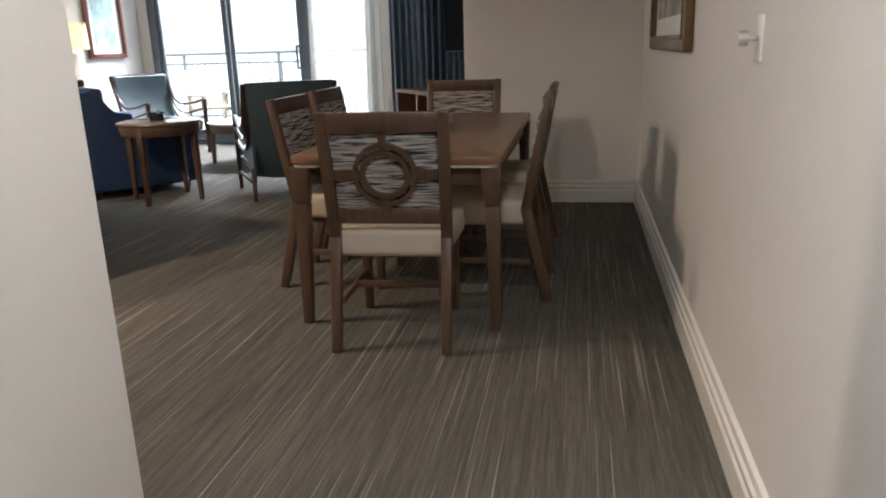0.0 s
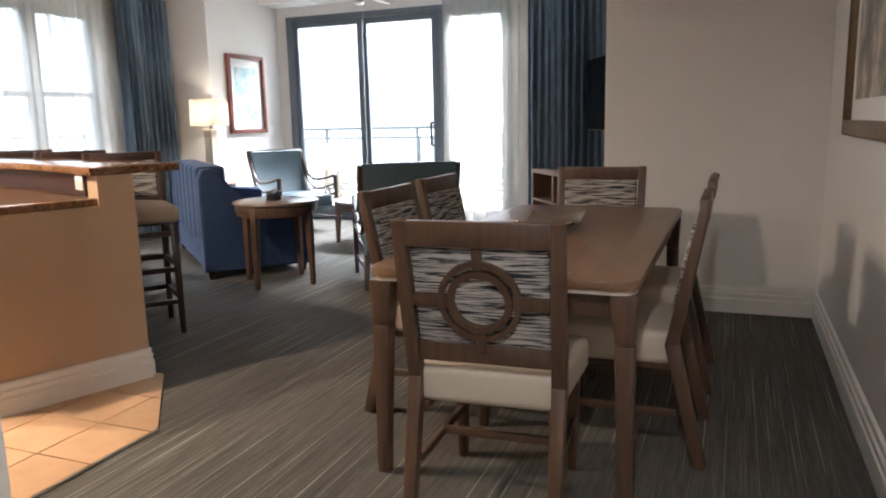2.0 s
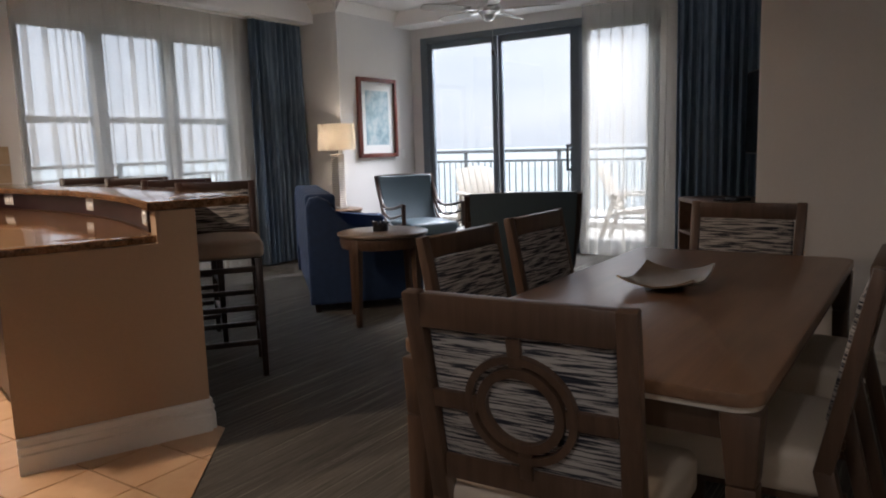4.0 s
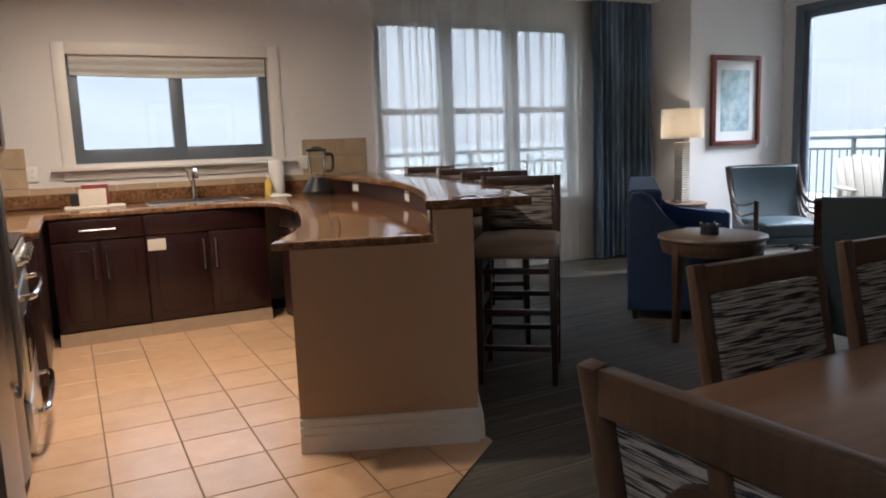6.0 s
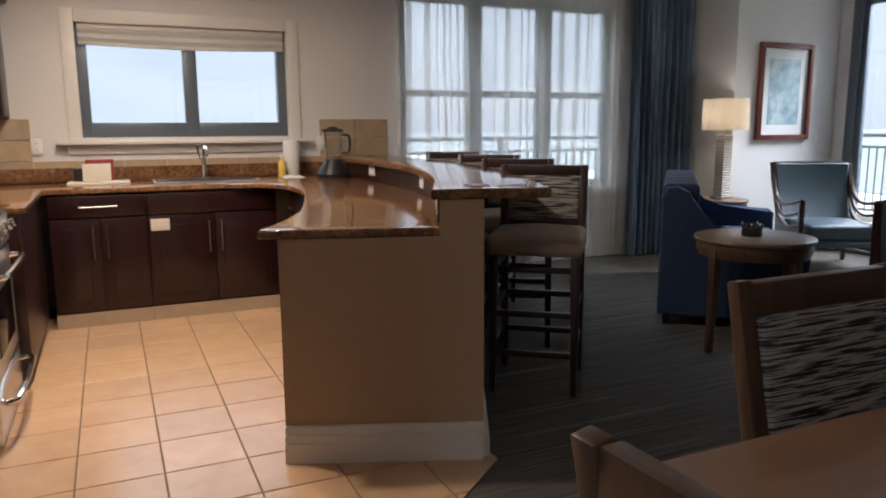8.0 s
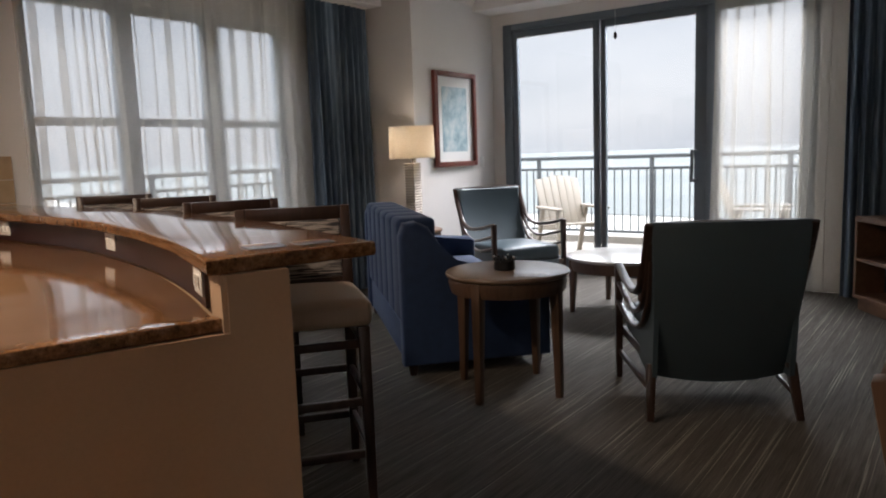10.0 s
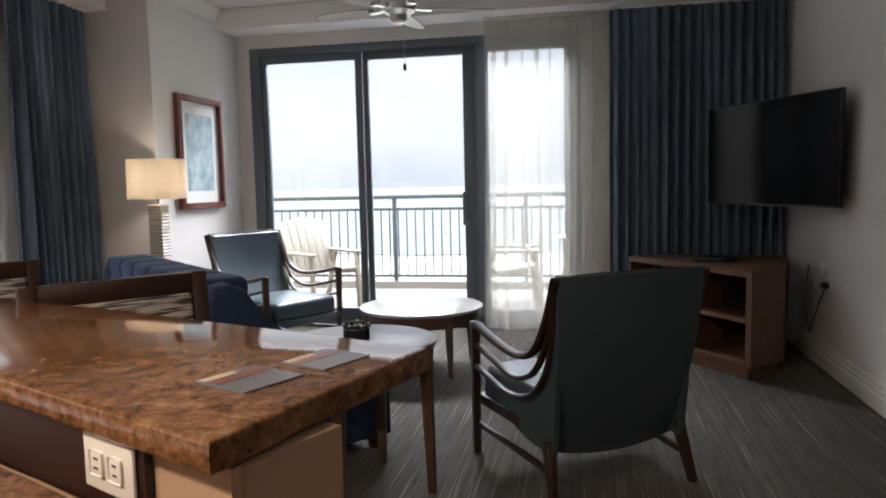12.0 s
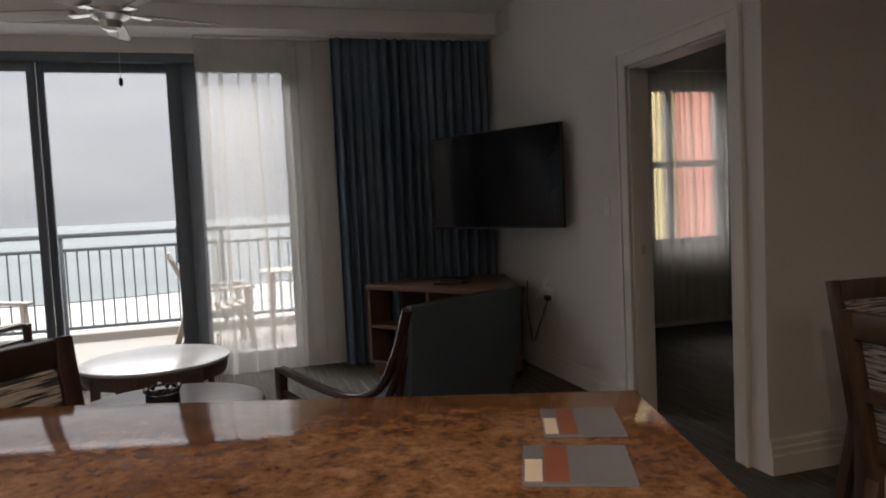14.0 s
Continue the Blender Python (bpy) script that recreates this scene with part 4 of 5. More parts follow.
lc = thing("base_cabinet", pose(-5.4, 1.352, 0), "dark cherry corner base cabinet beside the range", "cabinet")
part("body", box(0.02, 0.0, 0.105, 1.2, 1.02, CZ - 0.037, 0.003), M_CHERRY, lc)
part("toe_kick", box(0.02, 0.0, 0.0, 1.2, 0.96, 0.104, 0), M_CHERRY, lc)

sk = thing("sink", pose(-5.76, 3.43, CZ), "stainless undermount sink in the countertop", "sink")
part("rim", rect_frame(-0.20, 0.20, -0.36, 0.36, 0.012, 0.001, 0.004, 0.001), M_STEEL, sk)
sk.children[0].rotation_euler = (radians(90), 0, 0)
sk.children[0].location = (0, 0, 0.0045)
# no hollow here: a flat black sheet paints the shade inside the sink
part("basin", box(-0.19, -0.345, 0.0006, 0.19, 0.345, 0.0025, 0), M_BLACK, sk, "flat black sheet for the shade in the sink")
fc = thing("faucet", pose(-5.98, 3.45, CZ), "chrome single-lever kitchen faucet", "faucet")
part("base", lathe([(0.032, 0), (0.032, 0.012), (0.022, 0.02), (0.02, 0.11)], 18), M_CHROME, fc)
part("spout", tube(smooth_line([(0, 0, 0.10), (0.01, 0, 0.19), (0.07, 0, 0.24), (0.15, 0, 0.22), (0.18, 0, 0.18)], 20), 0.013, 10), M_CHROME, fc)
part("lever", tube([(0, 0, 0.11), (-0.01, -0.03, 0.17), (-0.005, -0.05, 0.25)], 0.007, 8), M_CHROME, fc)

bl = thing("blender", pose(-5.62, 4.36, CZ, 0, 0, 70), "black kitchen blender with a clear glass jug", "blender")
part("motor_base", lathe([(0.125, 0), (0.13, 0.03), (0.10, 0.08), (0.07, 0.125), (0.062, 0.14)], 24), M_BLACK, bl)
part("jug", lathe([(0.056, 0.141), (0.06, 0.16), (0.078, 0.34), (0.08, 0.345)], 20, False), M_PANE, bl, "clear glass jug")
part("lid", lathe([(0.082, 0.3455), (0.082, 0.365), (0.05, 0.37), (0.03, 0.385)], 20), M_BLACK, bl)
part("handle", tube(smooth_line([(0.07, 0, 0.19), (0.12, 0, 0.20), (0.125, 0, 0.31), (0.078, 0, 0.325)], 16), 0.011, 8), M_BLACK, bl)
sp = thing("soap_bottle", pose(-5.88, 4.02, CZ), "yellow dish soap in a clear bottle", "bottle")
part("bottle_body", lathe([(0.03, 0), (0.032, 0.01), (0.03, 0.11), (0.012, 0.135), (0.012, 0.15)], 16), plain("soap_yellow", (0.7, 0.5, 0.1), 0.2), sp)
part("cap", lathe([(0.014, 0.1505), (0.014, 0.175)], 12), M_WHITE, sp)
pt = thing("paper_towel", pose(-5.98, 4.12, CZ), "white paper towel roll standing on the counter", "paper towel")
part("roll", lathe([(0.02, 0.0), (0.06, 0.0), (0.062, 0.01), (0.062, 0.27), (0.06, 0.28), (0.02, 0.28)], 28), M_WHITE, pt)
cl = tagged(part("dish_cloth", sheet(lambda u, v: (-5.75 + 0.13 * u, 3.98 + 0.16 * v, CZ + 0.004 + 0.045 * (0.5 + 0.5 * math.sin(5 * u + 4 * v)) * math.sin(math.pi * u) * math.sin(math.pi * v)), 20, 20), M_WHITE), "crumpled white dish cloth on the counter", "cloth")
solid(cl, 0.004)
tb = thing("coffee_tray", pose(-5.78, 2.72, CZ), "pale tray with packets and a small sign", "tray")
part("tray_board", box(-0.12, -0.2, 0, 0.12, 0.2, 0.018, 0.006), M_PAPER, tb)
part("sign_card", box(-0.01, -0.10, 0.0185, 0.01, 0.08, 0.14, 0.002), M_PAPER, tb)
part("packet", box(-0.07, -0.08, 0.0185, -0.02, 0.10, 0.17, 0.008), plain("packet_red", (0.25, 0.03, 0.03), 0.4), tb)
part("packet", box(-0.07, -0.16, 0.0185, -0.02, -0.09, 0.11, 0.008), M_BLACK, tb)
for yy, zz in ((2.33, 1.18), (4.40, 1.18)):
    outlet("wall_outlet", pose(WX + 0.012, yy, zz, 0, 0, 90), "white outlet on the stone backsplash")

ph = thing("wall_telephone", pose(-2.2995, 2.215, 1.28, 0, 0, 90), "black wall telephone with a coiled cord", "telephone")
part("cradle", box(-0.035, -0.035, -0.14, 0.045, 0, 0.12, 0.01), M_BLACK, ph)
part("handset", tube(smooth_line([(0.0, -0.05, -0.12), (0.0, -0.075, -0.08), (0.0, -0.08, 0.05), (0.0, -0.06, 0.11)], 16), 0.02, 10, 0.026), M_BLACK, ph)
part("keypad_panel", box(0.005, -0.037, -0.10, 0.04, -0.035, 0.09, 0.001), M_STEEL, ph, "silver keypad panel")
coil = [(0.0 + 0.012 * math.cos(k * 0.9), -0.02 + 0.012 * math.sin(k * 0.9), -0.14 - 0.0028 * k) for k in range(190)]
part("cord", tube(coil, 0.0032, 5), M_BLACK, ph, "coiled black cord")

for lx, ly in ((-4.5, 3.0), (-3.55, 2.75), (0.1, 0.9)):
    dl = thing("downlight", pose(lx, ly, 2.70), "white recessed ceiling downlight", "ceiling light", "downlights")
    part("trim_ring", lathe([(0.085, -0.008), (0.11, -0.006), (0.11, -0.001), (0.085, -0.001)], 28, False), M_WHITE, dl)

# ---- entry ----
pd = thing("door_2", pose(-1.40, 1.49, 0.01, 0, 0, 67), "white panelled closet door standing open", "door", "", "structure")
lf = part("leaf", box(0, -0.018, 0, 0.78, 0.018, 2.03, 0.003), M_TRIM, pd)
for z0, z1 in ((0.2, 0.85), (1.0, 1.9)):
    for a, b in ((0.11, 0.35), (0.43, 0.67)):
        for sy in (-1, 1):
            part("raised_panel", box(a, sy * 0.0185, z0, b, sy * 0.027, z1, 0.006), M_TRIM, lf)
part("rosette", tube([(0.72, -0.018, 0.96), (0.72, -0.028, 0.96)], 0.027, 20), M_CHROME, lf)
part("lever", tube(smooth_line([(0.72, -0.02, 0.96), (0.72, -0.06, 0.96), (0.70, -0.068, 0.96), (0.62, -0.07, 0.955)], 14), 0.009, 8), M_CHROME, lf)
dm = thing("dimmer_switch", pose(RX - 0.0005, 2.66, 1.19, 0, 0, -90), "white dimmer plate with a brushed round knob", "light switch")
part("cover_plate", box(-0.036, -0.006, -0.058, 0.036, 0, 0.058, 0.003), M_WHITE, dm)
part("neck", tube([(0, -0.006, 0), (0, -0.032, 0)], 0.007, 12), M_STEEL, dm)
part("knob", tube([(0, -0.032, 0), (0, -0.035, 0), (0, -0.052, 0), (0, -0.055, 0)], 0.019, 20), M_STEEL, dm)


def framed(name, m, w, h, fw, fm, art, mat, label):
    """A framed picture in the xz plane, its back at y = 0, facing -y."""
    o = thing(name, m, label, "picture")
    part("frame", rect_frame(-w / 2, w / 2, -h / 2, h / 2, fw, -0.042, -0.001, 0.010), fm, o)
    part("frame_bead", rect_frame(-w / 2 + fw * 0.7, w / 2 - fw * 0.7, -h / 2 + fw * 0.7, h / 2 - fw * 0.7, fw * 0.3, -0.047, -0.0425, 0.002), fm, o)
    part("mat_board", box(-w / 2 + fw, -0.012, -h / 2 + fw, w / 2 - fw, -0.004, h / 2 - fw, 0), M_MAT, o)
    part("print", box(-w / 2 + fw + mat, -0.0135, -h / 2 + fw + mat, w / 2 - fw - mat, -0.0122, h / 2 - fw - mat, 0), art, o)
    return o


framed("framed_picture", pose(RX, 4.55, 1.66, 0, 0, -90), 1.48, 1.04, 0.07, M_GOLDFRAME, M_ART2, 0.09, "dark gilded frame with a botanical print on the dining wall")
framed("framed_picture", pose(PX, 8.965, 1.63, 0, 0, 90), 0.73, 0.94, 0.05, M_REDWOOD, M_ART1, 0.10, "red-brown wooden frame with a pale seascape print")
outlet("light_switch", pose(PX, 9.47, 1.19, 0, 0, 90), "white switch plate on the painted wall", False)
outlet("light_switch", pose(TVX, 7.61, 1.26, 0, 0, -90), "white switch plate beside the doorway", False)
outlet("wall_outlet", pose(TVX, 8.49, 0.60, 0, 0, -90), "white outlet with cables by the television stand")

# ---- dining ----


def dining_table(m):
    o = thing("dining_table", m, "brown wooden dining table with tapered legs", "dining table")
    part("tabletop", prism([(x, y) for x, y in rounded(0.455, 0.96, 0.06)], 0.727, 0.76, 0.006), M_TABLEWOOD, o)
    for sx in (-1, 1):
        part("apron", box(sx * 0.40 - 0.012, -0.87, 0.63, sx * 0.40 + 0.012, 0.87, 0.7115, 0.003), M_CHAIRWOOD, o)
        part("apron", box(-0.38, sx * 0.88 - 0.012, 0.63, 0.38, sx * 0.88 + 0.012, 0.7115, 0.003), M_CHAIRWOOD, o)
        for sy in (-1, 1):
            l = bmesh.new()
            add_bar(l, (sx * 0.425, sy * 0.92, 0), (sx * 0.415, sy * 0.91, 0.55), 0.042, 0.042, 0.062, 0.062)
            add_bar(l, (sx * 0.415, sy * 0.91, 0.55), (sx * 0.41, sy * 0.905, 0.7115), 0.062, 0.062, 0.085, 0.085)
            part("leg", l, M_CHAIRWOOD, o)
    part("edge_inlay", prism(rounded(0.445, 0.945, 0.055), 0.7125, 0.7265), M_PAPER, o, "pale inlay strip under the edge")
    return o


def rounded(a, b, r, n=6):
    out = []
    for cx, cy, s in ((a - r, b - r, 0), (-a + r, b - r, 90), (-a + r, -b + r, 180), (a - r, -b + r, 270)):
        for k in range(n + 1):
            t = radians(s + 90 * k / n)
            out.append((cx + r * math.cos(t), cy + r * math.sin(t)))
    return out


def cushion(w, d, z0, z1, bulge=0.02, n=14):
    """A padded seat with a domed top and soft edges."""
    bm = box(-w / 2, -d / 2, z0, w / 2, d / 2, z1, min(0.03, (z1 - z0) * 0.4), 4)
    bmesh.ops.subdivide_edges(bm, edges=[e for e in bm.edges if e.calc_length() > 0.2], cuts=6, use_grid_fill=True)
    for v in bm.verts:
        if v.co.z > (z0 + z1) / 2:
            v.co.z += bulge * max(0, 1 - (2 * v.co.x / w) ** 2) * max(0, 1 - (2 * v.co.y / d) ** 2)
    return bm


def ring(r0, r1, y0, y1, cz, n=40):
    bm = bmesh.new()
    loops = [[bm.verts.new((r * math.cos(2 * math.pi * k / n), y, cz + r * math.sin(2 * math.pi * k / n))) for k in range(n)] for r, y in ((r0, y0), (r1, y0), (r1, y1), (r0, y1))]
    for i in range(4):
        for k in range(n):
            bm.faces.new((loops[i][k], loops[i][(k + 1) % n], loops[(i + 1) % 4][(k + 1) % n], loops[(i + 1) % 4][k]))
    return bm


def dining_chair(m):
    """Faces +y; its back is at y = -0.24."""
    o = thing("dining_chair", m, "brown wooden dining chair with a cream seat and striped back", "chair", "chairs round the dining table")
    seat = cushion(0.485, 0.46, 0.37, 0.492, 0.022)
    for v in seat.verts:
        v.co.x *= 1.0 + 0.22 * v.co.y
    part("seat", seat, M_CREAM, o, "cream upholstered seat").location = (0, 0.02, 0)
    for sx in (-1, 1):
        part("rear_leg", bar((sx * 0.225, -0.315, 0), (sx * 0.226, -0.205, 0.46), 0.038, 0.042, 0.045, 0.05), M_CHAIRWOOD, o)
        part("back_post", bar((sx * 0.226, -0.205, 0.45), (sx * 0.235, -0.305, 0.965), 0.045, 0.045, 0.042, 0.032), M_CHAIRWOOD, o)
        part("front_leg", bar((sx * 0.205, 0.205, 0), (sx * 0.205, 0.20, 0.372), 0.034, 0.034, 0.045, 0.045), M_CHAIRWOOD, o)
        part("side_rail", bar((sx * 0.20, -0.215, 0.362), (sx * 0.195, 0.195, 0.362), 0.024, 0.03), M_CHAIRWOOD, o)
        part("stretcher", bar((sx * 0.215, -0.225, 0.19), (sx * 0.205, 0.195, 0.19), 0.02, 0.028), M_CHAIRWOOD, o)
    part("cross_stretcher", bar((-0.205, 0.0, 0.19), (0.205, 0.0, 0.19), 0.02, 0.028), M_CHAIRWOOD, o)
    bk = part("backrest", box(-0.208, -0.008, -0.165, 0.208, 0.022, 0.165, 0.012, 3), M_STRIPE, o, "striped woven back panel")
    bk.location, bk.rotation_euler = (0, -0.252, 0.725), (radians(11), 0, 0)
    tr = part("top_rail", bar((-0.215, -0.296, 0.925), (0.215, -0.296, 0.925), 0.034, 0.075), M_CHAIRWOOD, o)
    part("lower_rail", bar((-0.205, -0.222, 0.55), (0.205, -0.222, 0.55), 0.034, 0.06), M_CHAIRWOOD, o)
    part("outer_ring", ring(0.110, 0.127, -0.026, -0.010, 0), M_CHAIRWOOD, bk, "wooden fretwork ring")
    part("inner_ring", ring(0.078, 0.099, -0.026, -0.010, 0), M_CHAIRWOOD, bk, "wooden fretwork ring")
    for a, b in (((-0.208, -0.018, 0.0), (-0.10, -0.018, 0.0)), ((0.10, -0.018, 0.0), (0.208, -0.018, 0.0)), ((0, -0.018, 0.10), (0, -0.018, 0.165)), ((0, -0.018, -0.165), (0, -0.018, -0.10))):
        part("fret_bar", bar(a, b, 0.014, 0.042) if a[2] == b[2] == 0 else bar(a, b, 0.03, 0.014), M_CHAIRWOOD, bk)
    return o


dining_table(pose(-0.565, 4.465, 0))
ch = dining_chair(pose(-0.55, 3.565, 0, 0, 0, 3))
copy_thing(ch, pose(-0.585, 5.37, 0, 0, 0, 180))
copy_thing(ch, pose(-0.245, 4.16, 0, 0, 0, 90))
copy_thing(ch, pose(-0.245, 4.92, 0, 0, 0, 90))
copy_thing(ch, pose(-0.985, 4.245, 0, 0, 0, -90))
copy_thing(ch, pose(-1.01, 4.895, 0, 0, 0, -90))
ds = thing("square_dish", pose(-0.615, 4.54, 0.76, 0, 0, 3), "shallow square bronze dish with upturned corners", "dish")
solid(part("bowl", sheet(lambda u, v: (0.25 * (u - 0.5), 0.36 * (v - 0.5), 0.016 + 0.06 * ((u - 0.5) ** 2 + (v - 0.5) ** 2) * (0.6 + 0.8 * abs((u - 0.5) * (v - 0.5)) * 4)), 16, 16), M_DISH, ds), 0.006)
part("foot", lathe([(0.05, 0), (0.06, 0.004), (0.05, 0.018)], 20), M_BLACK, ds)

# ---- bar stools ----


def bar_stool(m):
    """Faces +y."""
    o = thing("bar_stool", m, "dark wooden bar stool with a tan seat and striped back", "bar stool", "stools along the bar")
    part("seat", cushion(0.46, 0.44, 0.685, 0.785, 0.03), M_TAN, o, "tan upholstered seat")
    for sx in (-1, 1):
        part("front_leg", bar((sx * 0.20, 0.20, 0), (sx * 0.195, 0.185, 0.684), 0.032, 0.032, 0.045, 0.045), M_DARKWOOD, o)
        part("rear_leg", bar((sx * 0.20, -0.22, 0), (sx * 0.20, -0.19, 0.72), 0.032, 0.036, 0.045, 0.045), M_DARKWOOD, o)
        part("back_post", bar((sx * 0.20, -0.19, 0.715), (sx * 0.21, -0.245, 1.10), 0.045, 0.045, 0.04, 0.03), M_DARKWOOD, o)
        for z in (0.22, 0.42, 0.62):
            part("side_stretcher", bar((sx * 0.20, -0.195, z), (sx * 0.198, 0.185, z), 0.02, 0.03), M_DARKWOOD, o)
    for z in (0.20, 0.40, 0.62):
        part("front_stretcher", bar((-0.18, 0.192, z), (0.18, 0.192, z), 0.022, 0.03), M_DARKWOOD, o)
        part("rear_stretcher", bar((-0.18, -0.198, z + 0.02), (0.18, -0.198, z + 0.02), 0.022, 0.03), M_DARKWOOD, o)
    bk = part("backrest", box(-0.185, -0.012, -0.12, 0.185, 0.02, 0.12, 0.012, 3), M_STRIPE, o, "striped woven back panel")
    bk.location, bk.rotation_euler = (0, -0.222, 0.925), (radians(8), 0, 0)
    part("top_rail", bar((-0.19, -0.243, 1.072), (0.19, -0.243, 1.072), 0.032, 0.055), M_DARKWOOD, o)
    part("lower_rail", bar((-0.185, -0.205, 0.79), (0.185, -0.205, 0.79), 0.03, 0.04), M_DARKWOOD, o)
    return o


st = bar_stool(pose(-3.25, 4.73, 0, 0, 0, -128))
copy_thing(st, pose(-3.99, 5.03, 0, 0, 0, -122))
copy_thing(st, pose(-4.76, 5.20, 0, 0, 0, -128))
copy_thing(st, pose(-5.55, 5.27, 0, 0, 0, -130))

# ---- living room ----
SU, SV = Vector((-0.745, 0.667, 0)), Vector((0.667, 0.745, 0))
sf = thing("sofa", pose(-3.825, 6.01, 0, 0, 0, math.degrees(math.atan2(SU.y, SU.x)) - 180), "navy velvet sofa with swept sides and a channelled back", "sofa")
# local: x from -L to 0 along the back, +y is the seat side
L = 1.92


def side_profile(x0, x1):
    """A swept side panel: high at the back, low arm in front."""
    pts = [(0.0, 0.07), (0.0, 0.83), (0.03, 0.905), (0.10, 0.915), (0.17, 0.88), (0.25, 0.76), (0.33, 0.65), (0.45, 0.61), (0.86, 0.60), (0.90, 0.57), (0.90, 0.07)]
    bm = bmesh.new()
    a = [bm.verts.new((x0, y, z)) for y, z in pts]
    b = [bm.verts.new((x1, y, z)) for y, z in pts]
    f0, f1 = bm.faces.new(a), bm.faces.new(b[::-1])
    n = len(pts)
    for i in range(n):
        bm.faces.new((a[i], b[i], b[(i + 1) % n], a[(i + 1) % n]))
    bmesh.ops.bevel(bm, geom=list(f0.edges) + list(f1.edges), offset=0.022, segments=3, affect="EDGES", profile=0.5)
    return bm


part("side_panel", side_profile(-0.13, 0.0), M_NAVY, sf)
part("side_panel", side_profile(-L, -L + 0.13), M_NAVY, sf)
part("base", box(-L + 0.131, 0.02, 0.07, -0.131, 0.87, 0.30, 0.02, 3), M_NAVY, sf)
for k in range(6):
    w = (L - 0.264) / 6
    x = -0.132 - w * k
    part("back_channel", box(x - w + 0.001, 0.005, 0.301, x - 0.001, 0.24, 0.925, 0.035, 4), M_NAVY, sf)
for k in range(2):
    w = (L - 0.264) / 2
    c = part("seat_cushion", cushion(w - 0.006, 0.63, 0.301, 0.45, 0.03), M_NAVY, sf)
    c.location = (-0.132 - w * (k + 0.5), 0.56, 0)
for x in (-0.07, -L + 0.07):
    for y in (0.06, 0.83):
        part("foot", bar((x, y, 0), (x, y, 0.07), 0.04, 0.04, 0.06, 0.06), M_DARKWOOD, sf)


